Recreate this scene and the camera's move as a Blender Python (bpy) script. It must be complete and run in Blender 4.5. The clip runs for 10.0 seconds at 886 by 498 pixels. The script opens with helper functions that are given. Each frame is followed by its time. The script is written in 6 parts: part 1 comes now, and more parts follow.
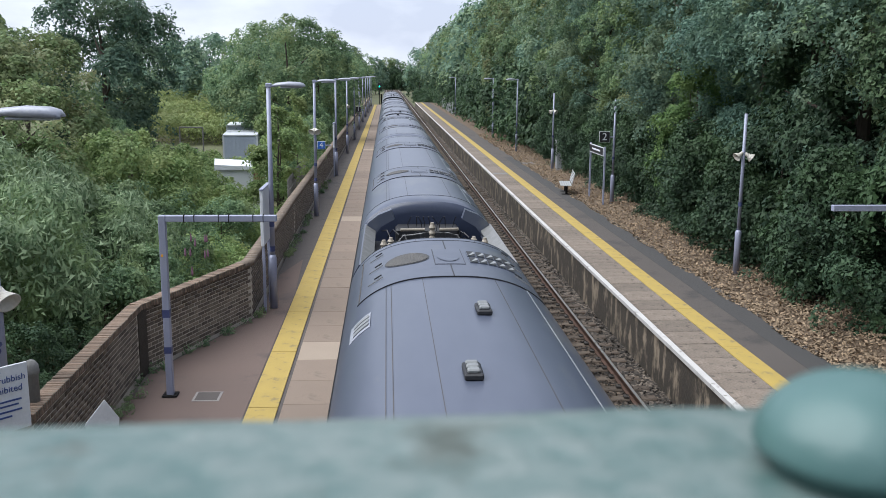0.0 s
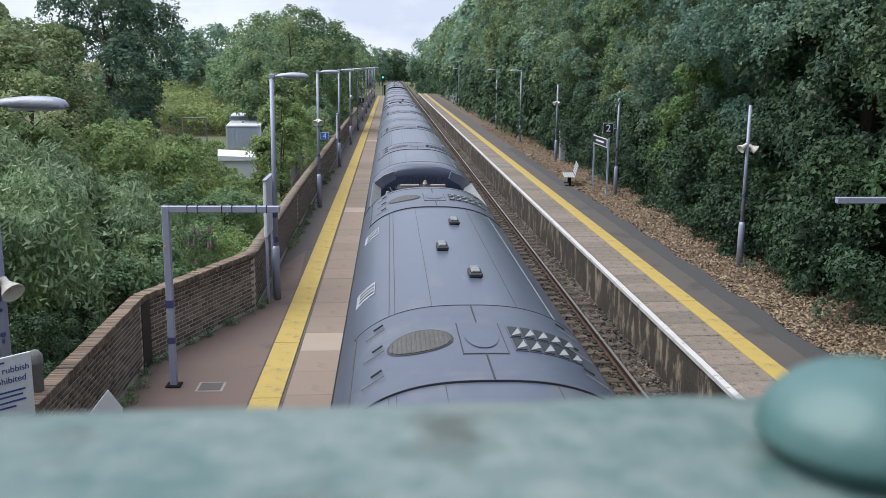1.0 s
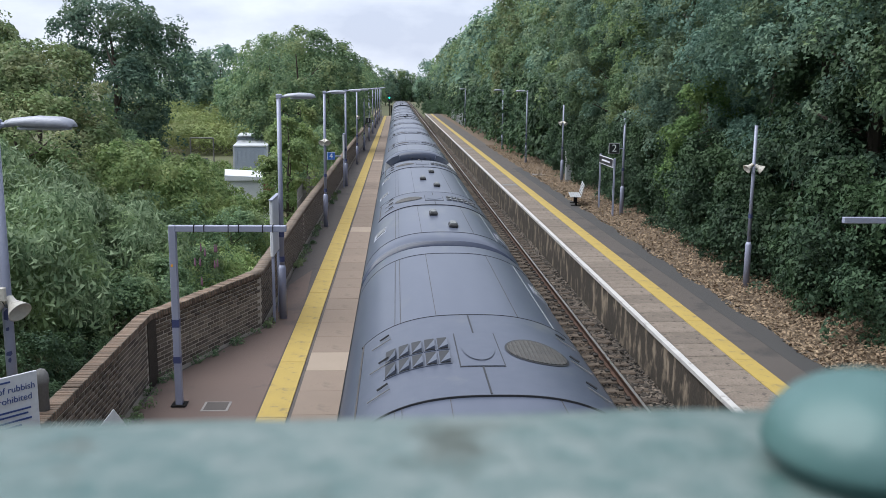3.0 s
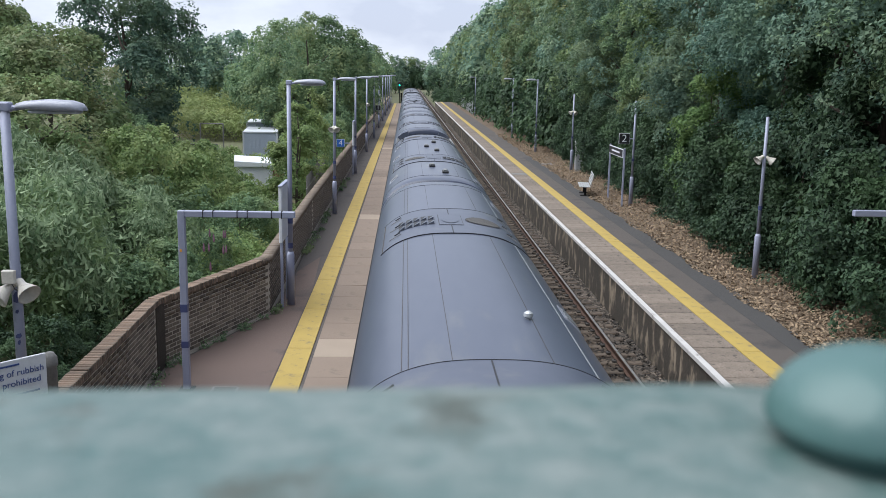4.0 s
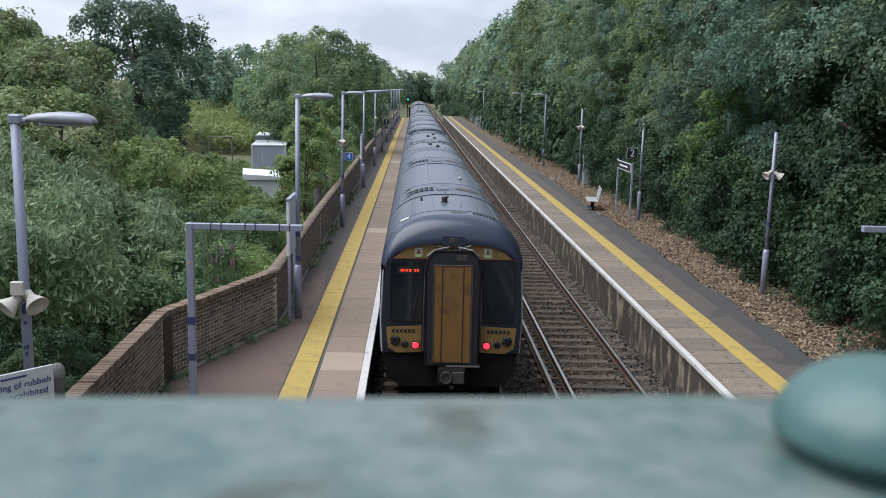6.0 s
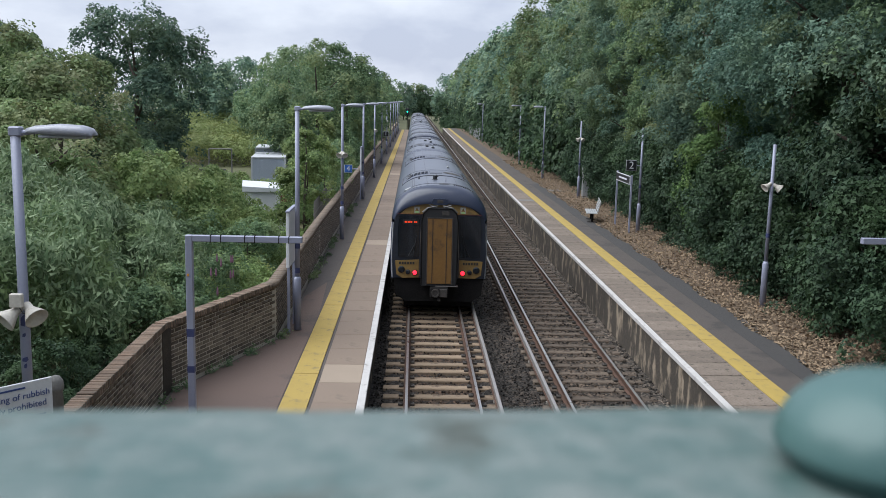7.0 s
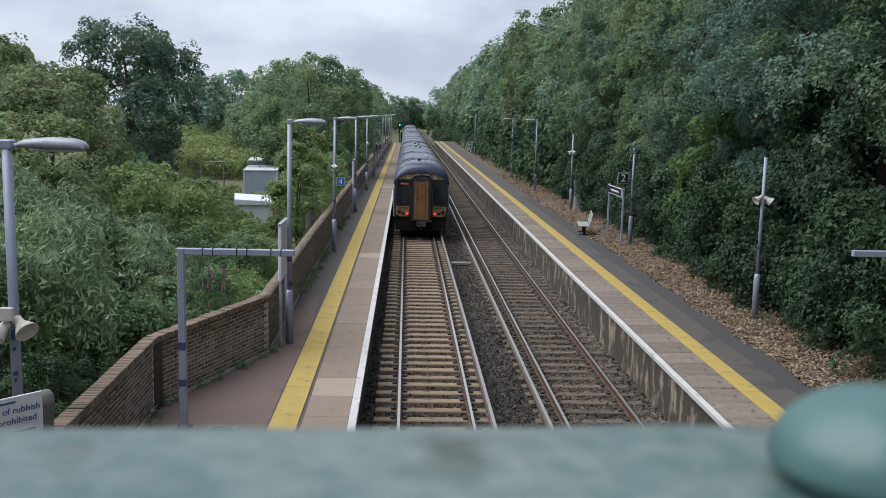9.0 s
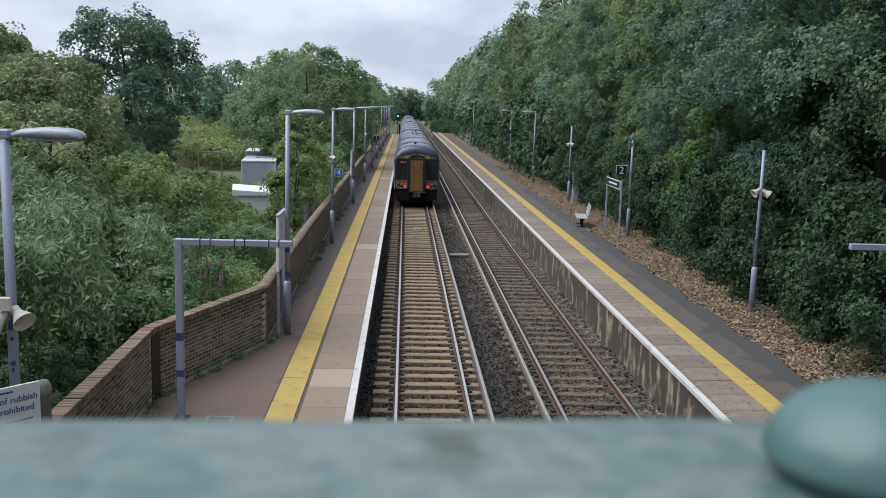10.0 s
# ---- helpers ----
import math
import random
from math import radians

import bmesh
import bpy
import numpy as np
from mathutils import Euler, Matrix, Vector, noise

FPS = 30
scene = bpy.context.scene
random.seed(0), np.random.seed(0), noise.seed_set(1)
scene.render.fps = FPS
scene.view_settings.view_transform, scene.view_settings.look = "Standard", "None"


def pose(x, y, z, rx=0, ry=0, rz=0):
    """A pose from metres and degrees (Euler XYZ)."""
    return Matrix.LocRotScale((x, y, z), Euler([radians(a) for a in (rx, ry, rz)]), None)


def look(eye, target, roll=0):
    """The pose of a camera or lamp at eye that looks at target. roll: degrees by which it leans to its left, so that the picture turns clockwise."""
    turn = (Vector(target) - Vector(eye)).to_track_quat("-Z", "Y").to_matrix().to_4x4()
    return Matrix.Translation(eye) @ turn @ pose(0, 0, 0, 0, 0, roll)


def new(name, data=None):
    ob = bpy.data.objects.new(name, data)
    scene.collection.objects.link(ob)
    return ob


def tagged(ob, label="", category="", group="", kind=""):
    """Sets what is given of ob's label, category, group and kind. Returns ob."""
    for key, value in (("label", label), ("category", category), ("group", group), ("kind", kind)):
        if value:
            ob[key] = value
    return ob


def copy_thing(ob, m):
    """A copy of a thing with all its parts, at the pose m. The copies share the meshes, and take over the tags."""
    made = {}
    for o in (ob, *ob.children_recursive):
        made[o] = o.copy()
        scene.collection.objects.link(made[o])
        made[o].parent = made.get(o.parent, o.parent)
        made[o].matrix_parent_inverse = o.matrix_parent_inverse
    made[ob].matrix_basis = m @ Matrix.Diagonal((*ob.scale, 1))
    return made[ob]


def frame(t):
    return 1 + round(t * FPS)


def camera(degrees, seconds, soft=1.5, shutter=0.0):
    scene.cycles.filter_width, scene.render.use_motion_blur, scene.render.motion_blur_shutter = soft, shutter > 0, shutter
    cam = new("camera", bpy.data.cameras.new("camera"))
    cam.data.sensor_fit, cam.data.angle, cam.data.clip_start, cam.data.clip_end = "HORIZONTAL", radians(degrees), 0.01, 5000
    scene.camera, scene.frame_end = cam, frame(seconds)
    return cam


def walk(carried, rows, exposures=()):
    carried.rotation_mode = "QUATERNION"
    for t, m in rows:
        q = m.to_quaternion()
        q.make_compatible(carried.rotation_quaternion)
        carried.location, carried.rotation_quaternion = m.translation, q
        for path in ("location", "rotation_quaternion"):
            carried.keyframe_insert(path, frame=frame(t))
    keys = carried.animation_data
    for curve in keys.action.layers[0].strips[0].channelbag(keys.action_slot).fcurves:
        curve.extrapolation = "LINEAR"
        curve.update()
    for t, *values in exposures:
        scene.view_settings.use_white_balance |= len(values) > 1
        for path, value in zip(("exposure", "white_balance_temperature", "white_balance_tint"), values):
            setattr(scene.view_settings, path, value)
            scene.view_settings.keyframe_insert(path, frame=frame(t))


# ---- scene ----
# ---------------------------------------------------------------- camera
cam = camera(51.4, 10.0, soft=0.8)
cam.data.dof.use_dof = True
cam.data.dof.focus_distance = 35.0
cam.data.dof.aperture_fstop = 12.5
walk(cam, [
    (0, pose(-0.6934, 0, 6.1000, 79.334, -0.430, -3.446)),
    (0.5, pose(-0.6934, 0, 6.0995, 79.093, -0.416, -3.282)),
    (1, pose(-0.6934, 0, 6.0989, 78.793, -0.526, -3.230)),
    (1.5, pose(-0.6932, 0, 6.0987, 78.872, -0.617, -3.160)),
    (2, pose(-0.6931, 0, 6.0982, 79.367, -0.611, -3.154)),
    (2.5, pose(-0.6929, 0, 6.0979, 80.022, -0.596, -3.007)),
    (3.8, pose(-0.6916, 0, 6.0923, 79.996, -0.716, -2.379)),
    (4, pose(-0.6914, 0, 6.0913, 79.293, -1.110, -2.212)),
    (4.5, pose(-0.6909, 0, 6.0901, 79.018, -1.320, -1.882)),
    (5, pose(-0.6909, 0, 6.0900, 79.770, -1.311, -1.770)),
    (5.5, pose(-0.6909, 0, 6.0898, 79.934, -1.314, -1.697)),
    (7, pose(-0.6914, 0, 6.0902, 80.891, -1.318, -1.741)),
    (7.5, pose(-0.6916, 0, 6.0905, 81.165, -1.235, -1.793)),
    (8, pose(-0.6918, 0, 6.0908, 81.413, -1.274, -2.060)),
    (8.5, pose(-0.6919, 0, 6.0910, 81.651, -1.266, -2.171)),
    (9, pose(-0.6919, 0, 6.0913, 81.699, -1.330, -2.220)),
    (9.5, pose(-0.6919, 0, 6.0915, 81.622, -1.597, -2.379)),
    (10, pose(-0.6918, 0, 6.0918, 81.177, -1.581, -2.315)),
], exposures=[(0, .40, 5900, 8), (1, .40, 5900, 8), (2.5, .36, 5900, 8), (4.5, .32, 5900, 8), (5.5, .28, 5900, 8), (7.5, .10, 5900, 8), (9, .04, 5900, 8), (10, .10, 5900, 8)])

# ---------------------------------------------------------------- world and sun
SUN_EL, SUN_ROT = 58.0, -92.0
world = bpy.data.worlds.new("world")
scene.world = world
world.use_nodes = True
wt = world.node_tree
for n in list(wt.nodes):
    wt.nodes.remove(n)
w_out = wt.nodes.new("ShaderNodeOutputWorld")
w_bg = wt.nodes.new("ShaderNodeBackground")
w_sky = wt.nodes.new("ShaderNodeTexSky")
w_sky.sky_type = "NISHITA"
w_sky.sun_disc = False
w_sky.sun_elevation, w_sky.sun_rotation = radians(SUN_EL), radians(SUN_ROT)
w_sky.air_density, w_sky.dust_density = 1.0, 2.0
w_scale = wt.nodes.new("ShaderNodeVectorMath")
w_scale.operation = "SCALE"
w_scale.inputs["Scale"].default_value = 0.085
w_tc = wt.nodes.new("ShaderNodeTexCoord")
w_map = wt.nodes.new("ShaderNodeMapping")
w_map.inputs["Scale"].default_value = (2.2, 2.2, 5.0)
w_noise = wt.nodes.new("ShaderNodeTexNoise")
w_noise.inputs["Scale"].default_value = 1.7
w_noise.inputs["Detail"].default_value = 7.0
w_noise.inputs["Roughness"].default_value = 0.52
w_ramp = wt.nodes.new("ShaderNodeValToRGB")
w_ramp.color_ramp.elements[0].position, w_ramp.color_ramp.elements[0].color = 0.42, (0.61, 0.625, 0.715, 1)
w_ramp.color_ramp.elements[1].position, w_ramp.color_ramp.elements[1].color = 0.61, (0.93, 0.925, 0.96, 1)
w_mix = wt.nodes.new("ShaderNodeMix")
w_mix.data_type = "RGBA"
w_mix.inputs["Factor"].default_value = 0.86
wt.links.new(w_sky.outputs["Color"], w_scale.inputs[0])
wt.links.new(w_tc.outputs["Generated"], w_map.inputs["Vector"])
wt.links.new(w_map.outputs["Vector"], w_noise.inputs["Vector"])
wt.links.new(w_noise.outputs["Fac"], w_ramp.inputs["Fac"])
wt.links.new(w_scale.outputs["Vector"], w_mix.inputs["A"])
wt.links.new(w_ramp.outputs["Color"], w_mix.inputs["B"])
wt.links.new(w_mix.outputs["Result"], w_bg.inputs["Color"])
w_bg.inputs["Strength"].default_value = 1.0
wt.links.new(w_bg.outputs["Background"], w_out.inputs["Surface"])

sun = new("sun", bpy.data.lights.new("sun", "SUN"))
sun.data.energy, sun.data.angle, sun.data.color = 4.3, radians(70), (1.0, 0.95, 0.87)
_az = radians(SUN_ROT)
sun.matrix_world = look((60 * math.sin(_az), 60 * math.cos(_az), 60 * math.tan(radians(SUN_EL))), (0, 0, 0))


# ---------------------------------------------------------------- materials
def mat(name, a, b=None, rough=0.7, scale=3.0, fine=40.0, bump=0.15, metal=0.0, spread=0.5, coord="Object",
        stretch=(1, 1, 1), piece=0.0, island=0.0, spec=0.5, stain=None, stain_at=0.6, stain_scale=0.8, gloss_var=0.1):
    """A worn surface: two tones mixed by coarse and fine noise, optional stains, per-piece variation, bump."""
    m = bpy.data.materials.new(name)
    m.use_nodes = True
    nt = m.node_tree
    N, Lk = nt.nodes, nt.links
    bs = N["Principled BSDF"]
    b = b or tuple(c * 0.8 for c in a)
    tc = N.new("ShaderNodeTexCoord")
    mp = N.new("ShaderNodeMapping")
    mp.inputs["Scale"].default_value = stretch
    Lk.new(tc.outputs[coord], mp.inputs["Vector"])
    n1 = N.new("ShaderNodeTexNoise")
    n1.inputs["Scale"].default_value, n1.inputs["Detail"].default_value = scale, 5
    n2 = N.new("ShaderNodeTexNoise")
    n2.inputs["Scale"].default_value, n2.inputs["Detail"].default_value = fine, 4
    for n in (n1, n2):
        Lk.new(mp.outputs["Vector"], n.inputs["Vector"])
    add = N.new("ShaderNodeMath")
    add.operation = "ADD"
    Lk.new(n1.outputs["Fac"], add.inputs[0])
    Lk.new(n2.outputs["Fac"], add.inputs[1])
    mr = N.new("ShaderNodeMapRange")
    mr.inputs["From Min"].default_value, mr.inputs["From Max"].default_value = 1.0 - spread * 0.6, 1.0 + spread * 0.6
    Lk.new(add.outputs[0], mr.inputs["Value"])
    mx = N.new("ShaderNodeMix")
    mx.data_type = "RGBA"
    mx.inputs["A"].default_value, mx.inputs["B"].default_value = (*a, 1), (*b, 1)
    Lk.new(mr.outputs["Result"], mx.inputs["Factor"])
    col = mx.outputs["Result"]
    if stain:
        n3 = N.new("ShaderNodeTexNoise")
        n3.inputs["Scale"].default_value, n3.inputs["Detail"].default_value = stain_scale, 8
        n3.inputs["Roughness"].default_value = 0.65
        Lk.new(mp.outputs["Vector"], n3.inputs["Vector"])
        r3 = N.new("ShaderNodeMapRange")
        r3.inputs["From Min"].default_value, r3.inputs["From Max"].default_value = stain_at - 0.05, stain_at + 0.06
        Lk.new(n3.outputs["Fac"], r3.inputs["Value"])
        m3 = N.new("ShaderNodeMix")
        m3.data_type = "RGBA"
        m3.inputs["B"].default_value = (*stain, 1)
        Lk.new(r3.outputs["Result"], m3.inputs["Factor"])
        Lk.new(col, m3.inputs["A"])
        col = m3.outputs["Result"]
    if piece or island:
        src = N.new("ShaderNodeObjectInfo").outputs["Random"] if piece else N.new("ShaderNodeNewGeometry").outputs["Random Per Island"]
        amt = piece or island
        r4 = N.new("ShaderNodeMapRange")
        r4.inputs["To Min"].default_value, r4.inputs["To Max"].default_value = 1 - amt, 1 + amt
        Lk.new(src, r4.inputs["Value"])
        m4 = N.new("ShaderNodeVectorMath")
        m4.operation = "SCALE"
        Lk.new(col, m4.inputs[0])
        Lk.new(r4.outputs["Result"], m4.inputs["Scale"])
        col = m4.outputs["Vector"]
    Lk.new(col, bs.inputs["Base Color"])
    r5 = N.new("ShaderNodeMapRange")
    r5.inputs["To Min"].default_value, r5.inputs["To Max"].default_value = max(0.02, rough - gloss_var), min(1, rough + gloss_var)
    Lk.new(n1.outputs["Fac"], r5.inputs["Value"])
    Lk.new(r5.outputs["Result"], bs.inputs["Roughness"])
    bs.inputs["Metallic"].default_value = metal
    bs.inputs["Specular IOR Level"].default_value = spec
    if bump:
        bp = N.new("ShaderNodeBump")
        bp.inputs["Strength"].default_value, bp.inputs["Distance"].default_value = bump, 0.02
        Lk.new(n2.outputs["Fac"], bp.inputs["Height"])
        Lk.new(bp.outputs["Normal"], bs.inputs["Normal"])
    return m


def leaf_mat(name, dark, light, alt, patch=0.25, thru=0.42):
    """Foliage: each leaf its own green, patches of a third tone, light passing through."""
    m = bpy.data.materials.new(name)
    m.use_nodes = True
    nt = m.node_tree
    N, Lk = nt.nodes, nt.links
    bs, out = N["Principled BSDF"], N["Material Output"]
    geo = N.new("ShaderNodeNewGeometry")
    mx = N.new("ShaderNodeMix")
    mx.data_type = "RGBA"
    mx.inputs["A"].default_value, mx.inputs["B"].default_value = (*dark, 1), (*light, 1)
    Lk.new(geo.outputs["Random Per Island"], mx.inputs["Factor"])
    tc = N.new("ShaderNodeTexCoord")
    ns = N.new("ShaderNodeTexNoise")
    ns.inputs["Scale"].default_value, ns.inputs["Detail"].default_value = patch, 4
    Lk.new(tc.outputs["Object"], ns.inputs["Vector"])
    mr = N.new("ShaderNodeMapRange")
    mr.inputs["From Min"].default_value, mr.inputs["From Max"].default_value = 0.46, 0.68
    Lk.new(ns.outputs["Fac"], mr.inputs["Value"])
    m2 = N.new("ShaderNodeMix")
    m2.data_type = "RGBA"
    m2.inputs["B"].default_value = (*alt, 1)
    Lk.new(mr.outputs["Result"], m2.inputs["Factor"])
    Lk.new(mx.outputs["Result"], m2.inputs["A"])
    oi = N.new("ShaderNodeObjectInfo")
    mo = N.new("ShaderNodeMapRange")
    mo.inputs["To Min"].default_value, mo.inputs["To Max"].default_value = 0.8, 1.2
    Lk.new(oi.outputs["Random"], mo.inputs["Value"])
    sc = N.new("ShaderNodeVectorMath")
    sc.operation = "SCALE"
    Lk.new(m2.outputs["Result"], sc.inputs[0])
    Lk.new(mo.outputs["Result"], sc.inputs["Scale"])
    Lk.new(sc.outputs["Vector"], bs.inputs["Base Color"])
    bs.inputs["Roughness"].default_value = 0.6
    bs.inputs["Specular IOR Level"].default_value = 0.25
    tr = N.new("ShaderNodeBsdfTranslucent")
    Lk.new(sc.outputs["Vector"], tr.inputs["Color"])
    ms = N.new("ShaderNodeMixShader")
    ms.inputs["Fac"].default_value = thru
    Lk.new(bs.outputs["BSDF"], ms.inputs[1])
    Lk.new(tr.outputs["BSDF"], ms.inputs[2])
    Lk.new(ms.outputs["Shader"], out.inputs["Surface"])
    return m


def ballast_mat():
    """Crushed stone: cells of their own tone, dark between them."""
    m = bpy.data.materials.new("ballast")
    m.use_nodes = True
    nt = m.node_tree
    N, Lk = nt.nodes, nt.links
    bs = N["Principled BSDF"]
    tc = N.new("ShaderNodeTexCoord")
    vo = N.new("ShaderNodeTexVoronoi")
    vo.inputs["Scale"].default_value = 17.0
    Lk.new(tc.outputs["Object"], vo.inputs["Vector"])
    rp = N.new("ShaderNodeValToRGB")
    for k, (p, c) in enumerate(((0.0, (.012, .010, .009, 1)), (.5, (.03, .026, .022, 1)), (1.0, (.13, .112, .096, 1)))):
        e = rp.color_ramp.elements[k] if k < 2 else rp.color_ramp.elements.new(1.0)
        e.position, e.color = p, c
    sp_ = N.new("ShaderNodeSeparateColor")
    Lk.new(vo.outputs["Color"], sp_.inputs["Color"])
    Lk.new(sp_.outputs["Red"], rp.inputs["Fac"])
    ns = N.new("ShaderNodeTexNoise")
    ns.inputs["Scale"].default_value, ns.inputs["Detail"].default_value = .7, 5
    Lk.new(tc.outputs["Object"], ns.inputs["Vector"])
    mr = N.new("ShaderNodeMapRange")
    mr.inputs["From Min"].default_value, mr.inputs["From Max"].default_value = .35, .65
    mr.inputs["To Min"].default_value, mr.inputs["To Max"].default_value = .6, 1.2
    Lk.new(ns.outputs["Fac"], mr.inputs["Value"])
    sc = N.new("ShaderNodeVectorMath")
    sc.operation = "SCALE"
    Lk.new(rp.outputs["Color"], sc.inputs[0])
    Lk.new(mr.outputs["Result"], sc.inputs["Scale"])
    # brake dust on the used track, oily strips by the conductor rails, clean grey stone at the platform foot
    sx = N.new("ShaderNodeSeparateXYZ")
    Lk.new(tc.outputs["Object"], sx.inputs["Vector"])
    mx = N.new("ShaderNodeMapRange")
    mx.inputs["From Min"].default_value, mx.inputs["From Max"].default_value = -1.6, 5.0
    Lk.new(sx.outputs["X"], mx.inputs["Value"])
    tint = N.new("ShaderNodeValToRGB")
    stops = ((-1.6, (.45, .44, .44)), (-.95, (.55, .52, .5)), (-.7, (.8, .56, .4)), (.7, (.8, .56, .4)), (.95, (.4, .37, .36)), (1.35, (.5, .47, .46)),
             (1.7, (.8, .72, .66)), (2.3, (.75, .66, .6)), (2.75, (1.0, .82, .68)), (4.05, (1.05, .9, .76)), (4.3, (1.5, 1.42, 1.34)), (4.85, (1.5, 1.42, 1.34)))
    for k, (x, c) in enumerate(stops):
        e = tint.color_ramp.elements[k] if k < 2 else tint.color_ramp.elements.new((x + 1.6) / 6.6)
        e.position, e.color = (x + 1.6) / 6.6, (*c, 1)
    Lk.new(mx.outputs["Result"], tint.inputs["Fac"])
    both = N.new("ShaderNodeVectorMath")
    both.operation = "MULTIPLY"
    Lk.new(sc.outputs["Vector"], both.inputs[0])
    Lk.new(tint.outputs["Color"], both.inputs[1])
    Lk.new(both.outputs["Vector"], bs.inputs["Base Color"])
    bs.inputs["Roughness"].default_value = .92
    bp = N.new("ShaderNodeBump")
    bp.invert = True
    bp.inputs["Strength"].default_value, bp.inputs["Distance"].default_value = 1.0, .05
    Lk.new(vo.outputs["Distance"], bp.inputs["Height"])
    Lk.new(bp.outputs["Normal"], bs.inputs["Normal"])
    return m


def glow(name, colour, strength):
    m = bpy.data.materials.new(name)
    m.use_nodes = True
    bs = m.node_tree.nodes["Principled BSDF"]
    bs.inputs["Base Color"].default_value = (*colour, 1)
    bs.inputs["Emission Color"].default_value = (*colour, 1)
    bs.inputs["Emission Strength"].default_value = strength
    return m


M = {}
M["asphalt"] = mat("asphalt", (0.05961, 0.05079, 0.04684), (0.07774, 0.06657, 0.06119), 0.85, 0.8, 90, 0.3, stain=(0.04405, 0.03945, 0.03825), stain_at=0.58, stain_scale=1.1)
M["asphalt_red"] = mat("asphalt_red", (0.1012, 0.07137, 0.06032), (0.1273, 0.09072, 0.07757), 0.88, 0.9, 120, 0.3, stain=(0.07185, 0.05746, 0.05171), stain_at=0.6, stain_scale=0.6)
M["asphalt_dark"] = mat("asphalt_dark", (0.03626, 0.03522, 0.03626), (0.04921, 0.04662, 0.04662), 0.85, 1.0, 110, 0.3)
M["slab"] = mat("slab", (0.1571, 0.1188, 0.09272), (0.2094, 0.1628, 0.1276), 0.85, 1.5, 70, 0.25, spread=0.8, piece=0.09, stain=(0.1232, 0.09712, 0.07812), stain_at=0.62, stain_scale=1.5)
M["slab_pale"] = mat("slab_pale", (0.25, 0.2, 0.155), (0.29, 0.235, 0.185), 0.85, 1.5, 70, 0.25)
M["slab_rough"] = mat("slab_rough", (0.103, 0.0828, 0.06716), (0.23, 0.1886, 0.1564), 0.92, 3.0, 28, 0.7, spread=0.65, piece=0.16, stain=(0.0736, 0.06072, 0.0506), stain_at=0.58, stain_scale=6)
M["white_paint"] = mat("white_paint", (0.495, 0.4824, 0.476), (0.3935, 0.3808, 0.3808), 0.7, 2.5, 60, 0.1, stain=(0.2, 0.185, 0.17), stain_at=0.62, stain_scale=5)
M["yellow_paint"] = mat("yellow_paint", (0.385, 0.275, 0.062), (0.29, 0.215, 0.062), 0.8, 2.0, 70, 0.15, spread=.7, stain=(0.2, 0.155, 0.07), stain_at=0.585, stain_scale=3.4)
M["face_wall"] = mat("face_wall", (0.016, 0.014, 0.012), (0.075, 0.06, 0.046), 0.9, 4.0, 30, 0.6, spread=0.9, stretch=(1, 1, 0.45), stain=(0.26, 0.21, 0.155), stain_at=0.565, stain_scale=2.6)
M["brick"] = mat("brick", (0.095, 0.077, 0.06), (0.16, 0.134, 0.103), 0.9, 6, 60, 0.5, piece=0.5, stain=(0.2, 0.175, 0.135), stain_at=0.66, stain_scale=5)
M["brick_far"] = mat("brick_far", (0.09, 0.07, 0.054), (0.145, 0.118, 0.09), 0.9, 6, 60, 0.5, island=0.45)
M["brick_coping"] = mat("brick_coping", (0.125, 0.084, 0.06), (0.185, 0.135, 0.1), 0.9, 4, 50, 0.5, piece=0.4, stain=(0.07875, 0.0803, 0.06496), stain_at=0.57, stain_scale=5)
M["brick_coping_far"] = mat("brick_coping_far", (0.1344, 0.1036, 0.0784), (0.168, 0.1316, 0.1036), 0.9, 4, 50, 0.5, island=0.2)
M["shaded_stained_brick"] = mat("shaded_stained_brick", (0.032, 0.027, 0.022), (0.062, 0.051, 0.04), 0.9, 5, 50, 0.4)
M["mortar"] = mat("mortar", (0.5, 0.45, 0.38), (0.33, 0.3, 0.25), 0.95, 3, 60, 0.4)
M["ballast"] = ballast_mat()
M["sleeper"] = mat("sleeper", (0.19, 0.138, 0.092), (0.235, 0.18, 0.127), 0.9, 4, 60, 0.4, piece=0.18, stain=(0.1023, 0.07355, 0.05117), stain_at=0.6, stain_scale=5)
M["sleeper_old"] = mat("sleeper_old", (0.075, 0.056, 0.042), (0.115, 0.09, 0.068), 0.9, 4, 60, 0.4, piece=0.22, stain=(0.04752, 0.03422, 0.02556), stain_at=0.56, stain_scale=5)
M["rail_rust"] = mat("rail_rust", (0.078, 0.0372, 0.0216), (0.051, 0.027, 0.018), 0.8, 5, 60, 0.3)
M["rail_top"] = mat("rail_top", (0.68, 0.66, 0.65), (0.55, 0.53, 0.52), 0.3, 3, 40, 0.05, metal=0.9)
M["conductor"] = mat("conductor", (0.4, 0.38, 0.375), (0.3, 0.28, 0.275), 0.4, 3, 40, 0.1, metal=0.5)
M["grease"] = mat("grease", (0.02, 0.018, 0.016), (0.05, 0.04, 0.034), 0.7, 8, 60, 0.3)
M["insulator"] = mat("insulator", (0.3, 0.27, 0.24), (0.2, 0.18, 0.16), 0.5, 8, 60, 0.1)
M["steel_blue"] = mat("steel_blue", (0.2478, 0.2678, 0.3683), (0.2879, 0.3013, 0.3884), 0.5, 1.6, 40, 0.06, metal=0.15, stain=(0.1674, 0.1741, 0.221), stain_at=0.67, stain_scale=2.5)
M["navy_band"] = mat("navy_band", (0.035, 0.045, 0.12), (0.05, 0.06, 0.15), 0.5, 6, 50, 0.1)
